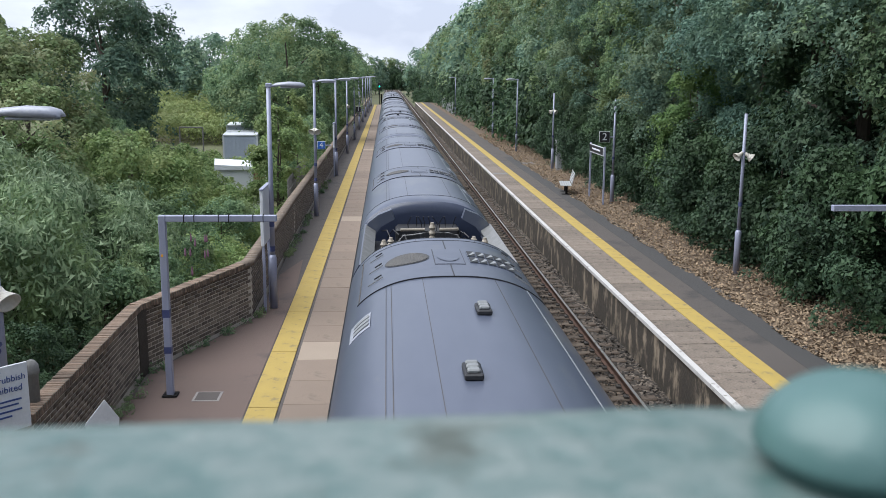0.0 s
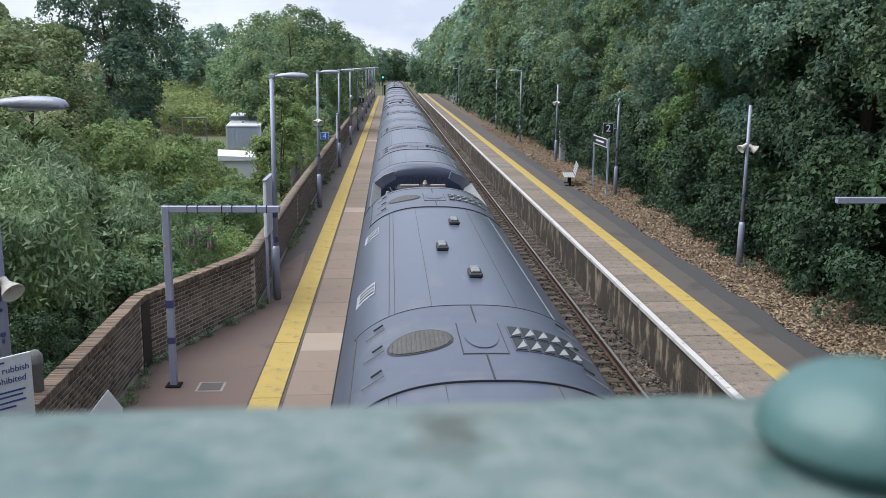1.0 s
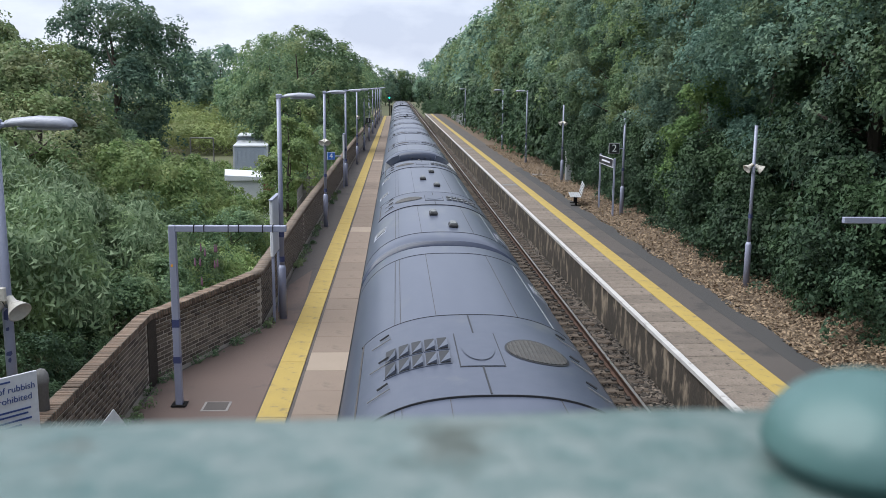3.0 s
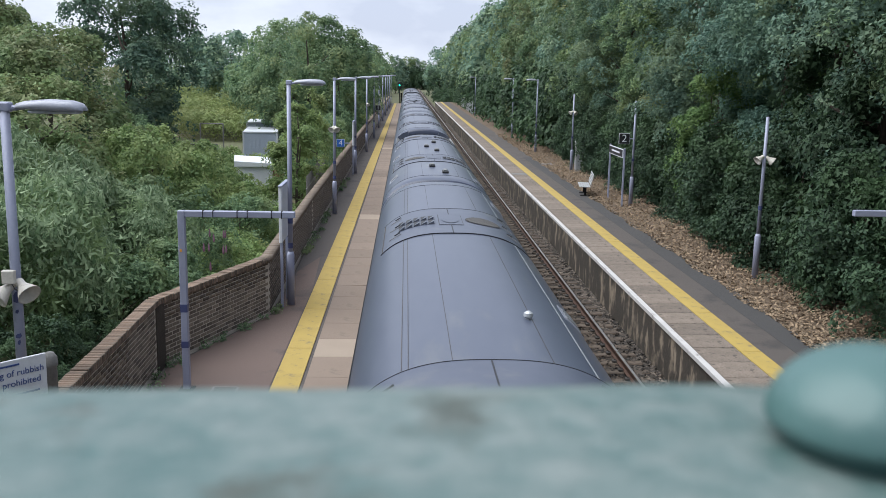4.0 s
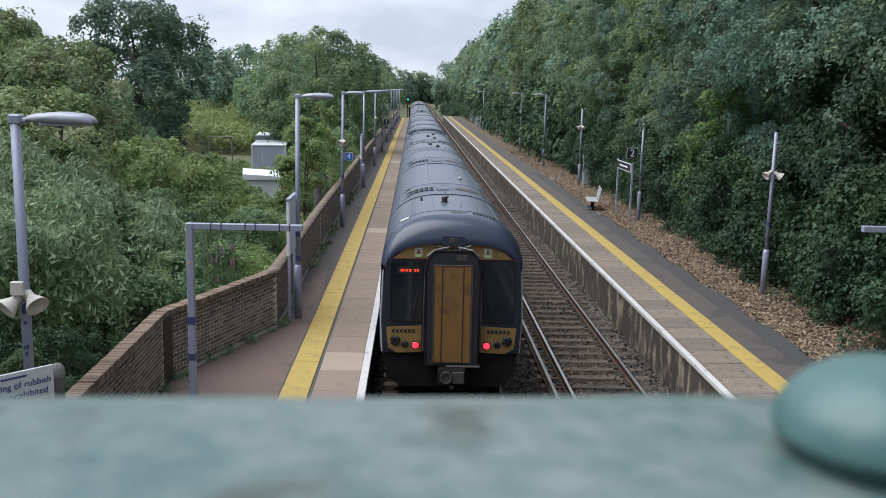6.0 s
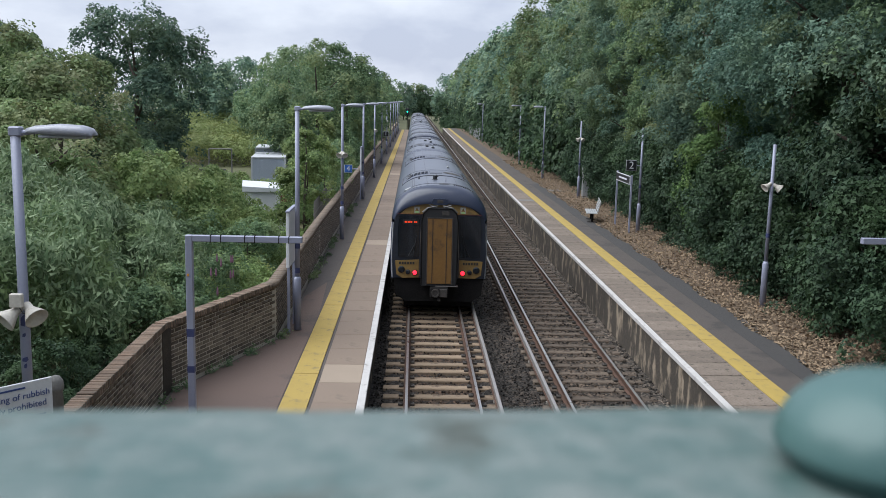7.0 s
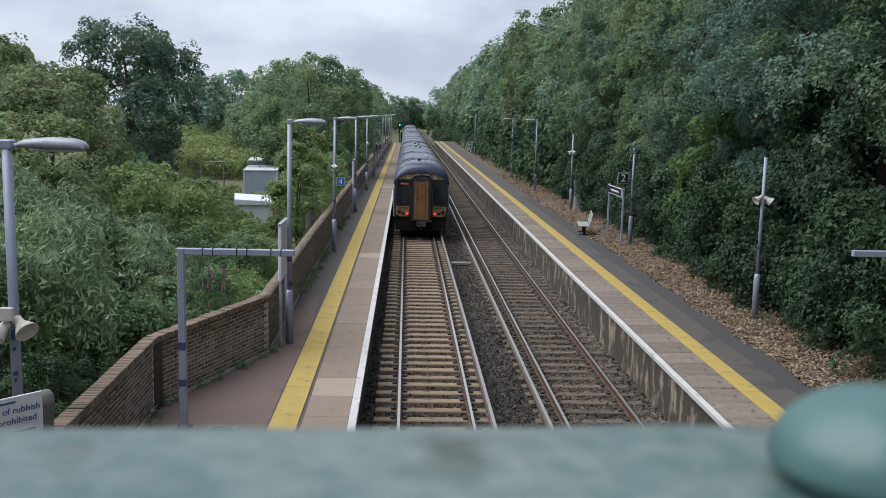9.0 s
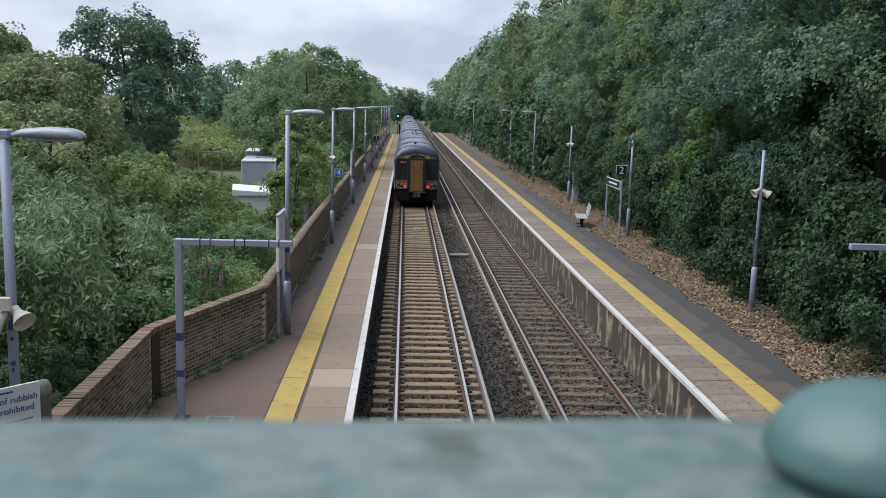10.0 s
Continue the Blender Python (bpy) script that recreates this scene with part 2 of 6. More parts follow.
M["lamp_grey"] = mat("lamp_grey", (0.26, 0.275, 0.335), (0.32, 0.33, 0.38), 0.42, 5, 40, 0.05, metal=0.1, stain=(0.4, 0.4, 0.41), stain_at=0.66, stain_scale=6)
M["lens"] = mat("lens", (0.42, 0.45, 0.5), (0.36, 0.38, 0.43), 0.2, 5, 40, 0.02)
M["cream"] = mat("cream", (0.561, 0.5355, 0.4845), (0.4675, 0.442, 0.3995), 0.5, 5, 40, 0.05, stain=(0.34, 0.3145, 0.272), stain_at=0.68, stain_scale=8)
M["sign_white"] = mat("sign_white", (0.612, 0.629, 0.663), (0.527, 0.544, 0.578), 0.45, 2, 30, 0.02)
M["sign_blue"] = mat("sign_blue", (0.03, 0.12, 0.42), (0.03, 0.1, 0.36), 0.4, 2, 30, 0.02)
M["sign_black"] = mat("sign_black", (0.012, 0.013, 0.017), (0.02, 0.02, 0.024), 0.4, 2, 30, 0.02)
M["ink"] = mat("ink", (0.03, 0.06, 0.2), (0.04, 0.07, 0.22), 0.5, 3, 30, 0.0)
M["orange_tag"] = mat("orange_tag", (0.75, 0.35, 0.04), None, 0.5, 3, 30, 0.0)
M["cover"] = mat("cover", (0.16, 0.15, 0.145), (0.24, 0.22, 0.21), 0.7, 6, 40, 0.3)
M["teal"] = mat("teal", (0.045, 0.094, 0.09), (0.142, 0.172, 0.165), 0.45, 10, 90, 0.12, spread=0.5, stain=(0.05, 0.062, 0.05), stain_at=0.62, stain_scale=15)
M["teal_dome"] = mat("teal_dome", (0.051, 0.1097, 0.1071), (0.0663, 0.1275, 0.1249), 0.42, 30, 80, 0.05)
M["deck"] = mat("deck", (0.16, 0.15, 0.14), (0.22, 0.2, 0.19), 0.9, 2, 40, 0.3)
M["roof"] = mat("roof", (0.058, 0.068, 0.101), (0.076, 0.087, 0.122), 0.33, 0.5, 6, 0.02, metal=0.0, spread=0.7, stretch=(1, 0.25, 1), stain=(0.102, 0.11, 0.127), stain_at=0.6, stain_scale=0.9, island=0.05, gloss_var=0.06, spec=0.5)
M["roof_panel"] = mat("roof_panel", (0.06, 0.071, 0.104), (0.076, 0.086, 0.119), 0.38, 0.8, 8, 0.02, stain=(0.1, 0.108, 0.125), stain_at=0.62, stain_scale=1.2, spec=0.5)
M["aerial_grey"] = mat("aerial_grey", (0.15, 0.158, 0.165), (0.21, 0.218, 0.225), 0.5, 8, 40, 0.05)
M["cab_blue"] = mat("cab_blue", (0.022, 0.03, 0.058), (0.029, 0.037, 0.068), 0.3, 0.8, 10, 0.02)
M["body"] = mat("body", (0.05, 0.06, 0.12), (0.07, 0.08, 0.14), 0.35, 1.0, 15, 0.02)
M["black_seal"] = mat("black_seal", (0.012, 0.013, 0.016), (0.02, 0.02, 0.024), 0.55, 4, 30, 0.1)
M["underframe"] = mat("underframe", (0.006, 0.006, 0.0065), (0.014, 0.013, 0.013), 0.92, 4, 30, 0.3, spec=0.15)
M["cab_black"] = mat("cab_black", (0.011, 0.015, 0.027), (0.017, 0.022, 0.036), 0.35, 2, 20, 0.03)
M["cab_yellow"] = mat("cab_yellow", (0.235, 0.15, 0.045), (0.185, 0.115, 0.035), 0.5, 2.5, 30, 0.03, stain=(0.13, 0.085, 0.035), stain_at=0.6, stain_scale=3)
M["door_ochre"] = mat("door_ochre", (0.2, 0.105, 0.027), (0.155, 0.08, 0.022), 0.5, 2.0, 30, 0.03, stain=(0.1, 0.055, 0.022), stain_at=0.6, stain_scale=2.5)
M["glass_dark"] = mat("glass_dark", (0.008, 0.011, 0.016), (0.012, 0.016, 0.022), 0.06, 1, 20, 0.0, spec=0.8, gloss_var=0.02)
M["equip"] = mat("equip", (0.03, 0.028, 0.027), (0.075, 0.065, 0.06), 0.6, 6, 40, 0.3)
M["equip_tan"] = mat("equip_tan", (0.3, 0.264, 0.216), (0.228, 0.198, 0.162), 0.5, 6, 40, 0.1)
M["pale_metal"] = mat("pale_metal", (0.442, 0.459, 0.476), (0.357, 0.374, 0.3995), 0.4, 6, 40, 0.05, metal=0.3)
M["mesh_grille"] = mat("mesh_grille", (0.035, 0.035, 0.035), (0.1, 0.095, 0.088), 0.7, 10, 90, 0.5, spread=0.6)
M["red_lamp"] = glow("red_lamp", (1.0, 0.015, 0.03), 3.0)
M["amber_led"] = glow("amber_led", (1.0, 0.06, 0.012), 0.4)
M["equip_pale"] = mat("equip_pale", (0.2, 0.2, 0.2), (0.14, 0.14, 0.14), 0.5, 6, 40, 0.1, metal=0.3)
M["label_white"] = mat("label_white", (0.33, 0.34, 0.33), (0.28, 0.28, 0.27), 0.5, 8, 40, 0.02)
M["green_lamp"] = glow("green_lamp", (0.05, 0.9, 0.55), 1.6)
M["container"] = mat("container", (0.36, 0.41, 0.49), (0.29, 0.33, 0.41), 0.55, 0.8, 20, 0.05, stain=(0.24, 0.21, 0.2), stain_at=0.66, stain_scale=1.2)
M["container_roof"] = mat("container_roof", (0.5, 0.52, 0.56), (0.42, 0.44, 0.48), 0.6, 0.8, 20, 0.05)
M["shed_white"] = mat("shed_white", (0.648, 0.666, 0.702), (0.54, 0.558, 0.594), 0.55, 0.9, 20, 0.05)
M["red_panel"] = mat("red_panel", (0.2, 0.035, 0.045), (0.16, 0.035, 0.045), 0.5, 2, 20, 0.03)
M["concrete"] = mat("concrete", (0.1836, 0.1803, 0.1778), (0.1377, 0.136, 0.1348), 0.9, 2.5, 40, 0.3)
M["bark"] = mat("bark", (0.04125, 0.0319, 0.0242), (0.0715, 0.05775, 0.0451), 0.95, 3, 25, 0.8, stretch=(1, 1, 0.3))
M["litter"] = mat("litter", (0.07488, 0.05069, 0.03226), (0.144, 0.1037, 0.06912), 0.95, 3, 30, 0.8, spread=0.8)
M["litter_leaf"] = mat("litter_leaf", (0.1622, 0.1119, 0.06992), (0.2517, 0.1902, 0.1259), 0.85, 3, 30, 0.2, island=0.45)
M["ground"] = mat("ground", (0.05, 0.06, 0.025), (0.1, 0.1, 0.045), 0.95, 0.15, 6, 0.6, spread=0.8, stain=(0.14, 0.115, 0.07), stain_at=0.62, stain_scale=0.06)
M["leaf_dark"] = leaf_mat("leaf_dark", (0.07, 0.13, 0.1), (0.195, 0.295, 0.21), (0.225, 0.29, 0.165), .5)
M["leaf_deep"] = leaf_mat("leaf_deep", (0.042, 0.084, 0.062), (0.108, 0.17, 0.118), (0.125, 0.175, 0.098), .5)
M["leaf_blue"] = leaf_mat("leaf_blue", (0.066, 0.132, 0.106), (0.182, 0.29, 0.22), (0.14, 0.22, 0.14), .5)
M["leaf_mid"] = leaf_mat("leaf_mid", (0.082, 0.145, 0.08), (0.205, 0.3, 0.155), (0.235, 0.29, 0.13), .5)
M["leaf_ivy"] = leaf_mat("leaf_ivy", (0.022, 0.047, 0.027), (0.058, 0.1, 0.052), (0.06, 0.105, 0.042), .6, .3)
M["leaf_olive"] = leaf_mat("leaf_olive", (0.095, 0.15, 0.066), (0.205, 0.28, 0.122), (0.222, 0.235, 0.118), .6)
M["leaf_bright"] = leaf_mat("leaf_bright", (0.115, 0.19, 0.07), (0.265, 0.355, 0.14), (0.3, 0.35, 0.14), .6)
M["leaf_fresh"] = leaf_mat("leaf_fresh", (0.085, 0.16, 0.055), (0.18, 0.285, 0.095), (0.2, 0.28, 0.09), .6)
M["leaf_silver"] = leaf_mat("leaf_silver", (0.068, 0.122, 0.058), (0.29, 0.37, 0.225), (0.185, 0.26, 0.105), .6)
M["grass"] = leaf_mat("grass", (0.16, 0.21, 0.075), (0.26, 0.31, 0.125), (0.27, 0.28, 0.115))
M["bloom"] = mat("bloom", (0.2, 0.1, 0.16), (0.15, 0.08, 0.12), 0.8, 10, 60, 0.2)


# ---------------------------------------------------------------- mesh helpers
def finish(bm, name, smooth=False):
    bmesh.ops.recalc_face_normals(bm, faces=bm.faces)
    me = bpy.data.meshes.new(name)
    bm.to_mesh(me)
    bm.free()
    if smooth:
        for p in me.polygons:
            p.use_smooth = True
    return me


def part(name, bm, material, parent=None, label="", smooth=False):
    """Link a bmesh (or a ready mesh) as one mesh object under a thing or a part."""
    me = bm if isinstance(bm, bpy.types.Mesh) else finish(bm, name, smooth)
    if not me.materials:
        me.materials.append(M[material])
    ob = new(name, me)
    ob.parent = parent
    if label:
        ob["label"] = label
    return ob


def thing(name, m=None, label="", category="", group="", kind=""):
    ob = new(name)
    ob.empty_display_size = 0.2
    if m is not None:
        ob.matrix_basis = m
    return tagged(ob, label, category, group, kind)


def box(bm, x0, x1, y0, y1, z0, z1, bevel=0.0, m=None):
    r = bmesh.ops.create_cube(bm, size=1.0)
    vs = r["verts"]
    bmesh.ops.scale(bm, vec=(x1 - x0, y1 - y0, z1 - z0), verts=vs)
    bmesh.ops.translate(bm, vec=((x0 + x1) / 2, (y0 + y1) / 2, (z0 + z1) / 2), verts=vs)
    if bevel:
        es = list({e for v in vs for e in v.link_edges})
        r = bmesh.ops.bevel(bm, geom=es, offset=bevel, segments=1, affect="EDGES")
        vs = list({v for f in r["faces"] for v in f.verts} | {v for v in vs if v.is_valid})
    if m is not None:
        bmesh.ops.transform(bm, matrix=m, verts=vs)
    return bm


def boxed(*a, **k):
    return box(bmesh.new(), *a, **k)


def tube(bm, pts, radii, seg=8, cap=True):
    """A round tapered bar along points."""
    rings = []
    pts = [Vector(p) for p in pts]
    for i, p in enumerate(pts):
        d = (pts[min(i + 1, len(pts) - 1)] - pts[max(i - 1, 0)]).normalized()
        u = d.orthogonal().normalized()
        v = d.cross(u)
        rings.append([bm.verts.new(p + radii[i] * (math.cos(a) * u + math.sin(a) * v)) for a in (2 * math.pi * k / seg for k in range(seg))])
    for a, b in zip(rings, rings[1:]):
        # match the start of the next ring to the last one
        off = min(range(seg), key=lambda o: (b[o].co - a[0].co).length)
        for k in range(seg):
            bm.faces.new((a[k], a[(k + 1) % seg], b[(k + 1 + off) % seg], b[(k + off) % seg]))
    if cap:
        bm.faces.new(rings[0][::-1])
        bm.faces.new(rings[-1])
    return bm


def lathe(bm, profile, seg=24, m=None):
    """Turn (r, z) pairs about z."""
    rings = [[bm.verts.new((r * math.cos(2 * math.pi * k / seg), r * math.sin(2 * math.pi * k / seg), z)) for k in range(seg)] for r, z in profile]
    for a, b in zip(rings, rings[1:]):
        for k in range(seg):
            bm.faces.new((a[k], a[(k + 1) % seg], b[(k + 1) % seg], b[k]))
    bm.faces.new(rings[0][::-1])
    bm.faces.new(rings[-1])
    if m is not None:
        bmesh.ops.transform(bm, matrix=m, verts=[v for r in rings for v in r])
    return bm


def prism(bm, outline, z0, z1):
    lo = [bm.verts.new((x, y, z0)) for x, y in outline]
    hi = [bm.verts.new((x, y, z1)) for x, y in outline]
    n = len(outline)
    bm.faces.new(hi)
    bm.faces.new(lo[::-1])
    for i in range(n):
        bm.faces.new((lo[i], lo[(i + 1) % n], hi[(i + 1) % n], hi[i]))
    return bm


def loft(bm, sections, cap=True):
    """Join equal rings of points."""
    rings = [[bm.verts.new(p) for p in s] for s in sections]
    n = len(rings[0])
    for a, b in zip(rings, rings[1:]):
        for k in range(n):
            bm.faces.new((a[k], a[(k + 1) % n], b[(k + 1) % n], b[k]))
    if cap:
        bm.faces.new(rings[0][::-1])
        bm.faces.new(rings[-1])
    return bm


def raw_mesh(name, verts, faces, material):
    """A mesh from numpy arrays: verts (n, 3), faces (m, k)."""
    me = bpy.data.meshes.new(name)
    k = faces.shape[1]
    me.vertices.add(len(verts))
    me.vertices.foreach_set("co", np.ascontiguousarray(verts, dtype=np.float32).ravel())
    me.loops.add(faces.size)
    me.loops.foreach_set("vertex_index", faces.astype(np.int32).ravel())
    me.polygons.add(len(faces))
    me.polygons.foreach_set("loop_start", np.arange(0, faces.size, k, dtype=np.int32))
    me.polygons.foreach_set("loop_total", np.full(len(faces), k, dtype=np.int32))
    me.update(calc_edges=True)
    me.materials.append(M[material])
    return me


def many(name, base_v, base_f, mats44, material):
    """One mesh of many alike pieces, each by its own 4x4 matrix (n, 4, 4)."""
    bv = np.c_[np.asarray(base_v, float), np.ones(len(base_v))]
    v = np.einsum("nij,kj->nki", mats44, bv)[..., :3].reshape(-1, 3)
    bf = np.asarray(base_f)
    f = (bf[None] + (np.arange(len(mats44)) * len(base_v))[:, None, None]).reshape(-1, bf.shape[1])
    return raw_mesh(name, v, f, material)


CUBE_V = [(x, y, z) for x in (-.5, .5) for y in (-.5, .5) for z in (-.5, .5)]
CUBE_F = [(0, 1, 3, 2), (4, 6, 7, 5), (0, 4, 5, 1), (2, 3, 7, 6), (0, 2, 6, 4), (1, 5, 7, 3)]


def text_mesh(body, size, depth=0.002):
    cu = bpy.data.curves.new("text", "FONT")
    cu.body, cu.size, cu.extrude, cu.align_x, cu.align_y = body, size, depth, "CENTER", "CENTER"
    ob = new("text", cu)
    me = bpy.data.meshes.new_from_object(ob.evaluated_get(bpy.context.evaluated_depsgraph_get()))
    bpy.data.objects.remove(ob)
    return me


rng = np.random.default_rng(7)

# ---------------------------------------------------------------- ground, ballast, platforms
PZ = 0.915                      # platform height over the rails
L_EDGE, R_EDGE, TRACK2 = -1.46, 4.855, 3.40
GROUND_Z = -0.45

bm = bmesh.new()
bmesh.ops.create_grid(bm, x_segments=60, y_segments=60, size=1500)
tagged(part("ground", bm, "ground"), "rough grassy earth beside the railway", "ground", kind="structure").location = (0, 900, GROUND_Z)


def ballast_sheet(name, x0, x1, y0, y1, step, rise):
    xs, ys = np.arange(x0, x1 + step * .5, step), np.arange(y0, y1 + step * .5, step)
    X, Y = np.meshgrid(xs, ys)
    Z = -0.225 + rng.normal(0, rise, X.shape)
    # shoulder and the dip between the tracks
    Z += -0.05 * np.exp(-((X - 1.7) / 0.35) ** 2) - 0.05 * np.exp(-((X + 1.4) / 0.3) ** 2)
    Z += .042 * (np.exp(-((X + 1.15) / .22) ** 2) + np.exp(-((X - 1.18) / .22) ** 2))
    Z += .028 / (1 + np.exp(-(X - 2.4) / .12))       # the older track lies deeper in its stone
    v = np.c_[X.ravel(), Y.ravel(), Z.ravel()]
    nx, ny = len(xs), len(ys)
    i = (np.arange(ny - 1)[:, None] * nx + np.arange(nx - 1)).ravel()
    return raw_mesh(name, v, np.c_[i, i + 1, i + nx + 1, i + nx], "ballast")


trackbed = thing("trackbed", kind="structure", label="brown stone ballast between the platforms", category="ballast")
part("ballast", ballast_sheet("ballast", -1.62, 5.02, 8, 48, 0.09, 0.018), "ballast", trackbed)
part("ballast", ballast_sheet("ballast", -1.62, 5.02, 48, 400, 0.6, 0.02), "ballast", trackbed)
part("ballast", ballast_sheet("ballast", -1.62, 5.02, -12, 8, 0.6, 0.02), "ballast", trackbed)
# loose stones
OCT_V = [(1, 0, 0), (-1, 0, 0), (0, 1, 0), (0, -1, 0), (0, 0, 1), (0, 0, -1)]
OCT_F = [(0, 2, 4), (2, 1, 4), (1, 3, 4), (3, 0, 4), (2, 0, 5), (1, 2, 5), (3, 1, 5), (0, 3, 5)]
ns = 15000
mats = np.zeros((ns, 4, 4))
sy = 10 + 50 * rng.random(ns) ** 1.5
sx = rng.uniform(-1.5, 4.9, ns)
for i in range(ns):
    r3 = Euler(rng.uniform(0, 6.28, 3)).to_matrix()
    mats[i, :3, :3] = np.array(r3) @ np.diag(rng.uniform(0.018, 0.042, 3))
    mats[i, :3, 3] = (sx[i], sy[i], (-.18 if sx[i] > 2.4 else -.208) + rng.uniform(-0.02, 0.015))
    mats[i, 3, 3] = 1
tagged(part("loose_stone", many("loose_stone", OCT_V, OCT_F, mats, "ballast"), "ballast"), "loose brown ballast stones between the rails", "stones", kind="stuff")

# platform bodies
WALL = [(-4.85, -4.0), (-4.88, 10.5), (-5.0, 15.75), (-3.62, 19.6), (-3.72, 30.0), (-3.78, 60.0), (-3.78, 168.0)]
plat_l = thing("platform_1", kind="structure", label="long station platform with a yellow line along a brick wall", category="platform")
part("surface", prism(bmesh.new(), [(L_EDGE - .12, -4), (L_EDGE - .12, 168), (-3.7, 168), (-3.7, 60), (-3.66, 30), (-3.55, 19.7), (-4.92, 15.85), (-4.8, 10.5), (-4.77, -4)], -0.45, PZ - 0.016), "asphalt", plat_l)
part("worn_tarmac", prism(bmesh.new(), [(-2.93, 8), (-2.93, 22), (-3.1, 26), (-3.52, 24), (-3.5, 19.75), (-4.86, 15.85), (-4.75, 8)], PZ - 0.016, PZ - 0.010), "asphalt_red", plat_l)
yl_me = finish(boxed(-.235, .235, -1.49, 1.49, -.024, 0, .003), "yellow_line")
for k in range(57):
    part("yellow_line", yl_me, "yellow_paint", plat_l).matrix_basis = pose(-2.665, -2.5 + k * 3.0, PZ + .004 + rng.normal(0, .0008))
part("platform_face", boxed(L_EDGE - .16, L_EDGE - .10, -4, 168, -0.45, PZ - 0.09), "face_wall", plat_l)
part("white_line", boxed(L_EDGE - .135, L_EDGE + .004, -4, 168, PZ - 0.075, PZ + 0.004, 0.004), "white_paint", plat_l)
plat_r = thing("platform_2", kind="structure", label="long station platform with a yellow line below a tree belt", category="platform")
part("surface", boxed(R_EDGE + .12, 7.62, -4, 183, -0.45, PZ - 0.016), "asphalt", plat_r)
part("dark_strip", boxed(6.95, 7.50, -4, 60, PZ - 0.016, PZ - 0.011), "asphalt_dark", plat_r)
yr_me = finish(boxed(-.205, .205, -1.49, 1.49, -.024, 0, .003), "yellow_line")
for k in range(62):
    part("yellow_line", yr_me, "yellow_paint", plat_r).matrix_basis = pose(6.065, -2.5 + k * 3.0, PZ + .004 + rng.normal(0, .0008))
for y in (49.4, 79.0):
    part("pale_patch", boxed(5.03, 5.84, y - .35, y + .35, PZ + .004, PZ + .009, .002), "concrete", plat_r)
part("pale_patch", boxed(7.5, 8.3, 55, 55.9, PZ - .02, PZ + .012, .002), "concrete", plat_r)
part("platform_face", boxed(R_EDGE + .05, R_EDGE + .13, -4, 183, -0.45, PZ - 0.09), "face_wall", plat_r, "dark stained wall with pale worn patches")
part("white_line", boxed(R_EDGE - .004, R_EDGE + .125, -4, 183, PZ - 0.085, PZ + 0.004, 0.006), "white_paint", plat_r)
bm = bmesh.new()
bm_v = [bm.verts.new((x, y, PZ - 0.03)) for x, y in ((7.5, -4), (7.5, 183), (30, 183), (30, -4))]
bm.faces.new(bm_v)
part("litter_strip", bm, "litter", plat_r, "brown strip of dead leaves and woodchip")

# fallen leaves on the strip
nl = 26000
ly = 14 + 70 * rng.random(nl) ** 1.7
lx = 7.44 + 2.1 * rng.random(nl) ** 1.2 + 0.07 * np.sin(ly * 1.7)
mats = np.zeros((nl, 4, 4))
for i in range(nl):
    r3 = Euler((rng.normal(0, .45), rng.normal(0, .45), rng.uniform(0, 6.28))).to_matrix()
    s = rng.uniform(0.04, 0.095)
    mats[i, :3, :3] = np.array(r3) @ np.diag((s, s * .6, s))
    mats[i, :3, 3] = (lx[i], ly[i], PZ - 0.012 + rng.uniform(0, 0.03) + max(0, lx[i] - 7.6) * 0.05)
    mats[i, 3, 3] = 1
tagged(part("fallen_leaf", many("fallen_leaf", [(-.7, 0, 0), (0, -.5, .12), (.7, 0, 0), (0, .5, .12)], [(0, 1, 2, 3)], mats, "litter_leaf"), "litter_leaf"),
       "dry brown leaves and chippings beside the platform", "leaves", kind="stuff")


# ---------------------------------------------------------------- track
def rail_section(x, y, top_w=.072, h=.159, foot=.14):
    return [(x - foot / 2, y, -h), (x - foot / 2, y, -h + .012), (x - .012, y, -h + .035), (x - .012, y, -.045), (x - top_w / 2, y, -.035), (x - top_w / 2, y, -.004),
            (x + top_w / 2, y, -.004), (x + top_w / 2, y, -.035), (x + .012, y, -.045), (x + .012, y, -h + .035), (x + foot / 2, y, -h + .012), (x + foot / 2, y, -h)]


def sleeper_mesh(name, material):
    bm = bmesh.new()
    box(bm, -1.27, 1.27, -.125, .125, -.36, -.165, .02)
    me = finish(bm, name)
    me.materials.append(M[material])
    return me


def clip_mesh():
    bm = bmesh.new()
    for s in (-1, 1):
        box(bm, s * .12 - .05, s * .12 + .05, -.07, .07, -.168, -.115, .012)
        tube(bm, [(s * .07, -.05, -.12), (s * .12, 0, -.095), (s * .07, .05, -.12)], [.014] * 3, 5)
    me = finish(bm, "rail_clip")
    me.materials.append(M["grease"])
    return me


CLIP = clip_mesh()


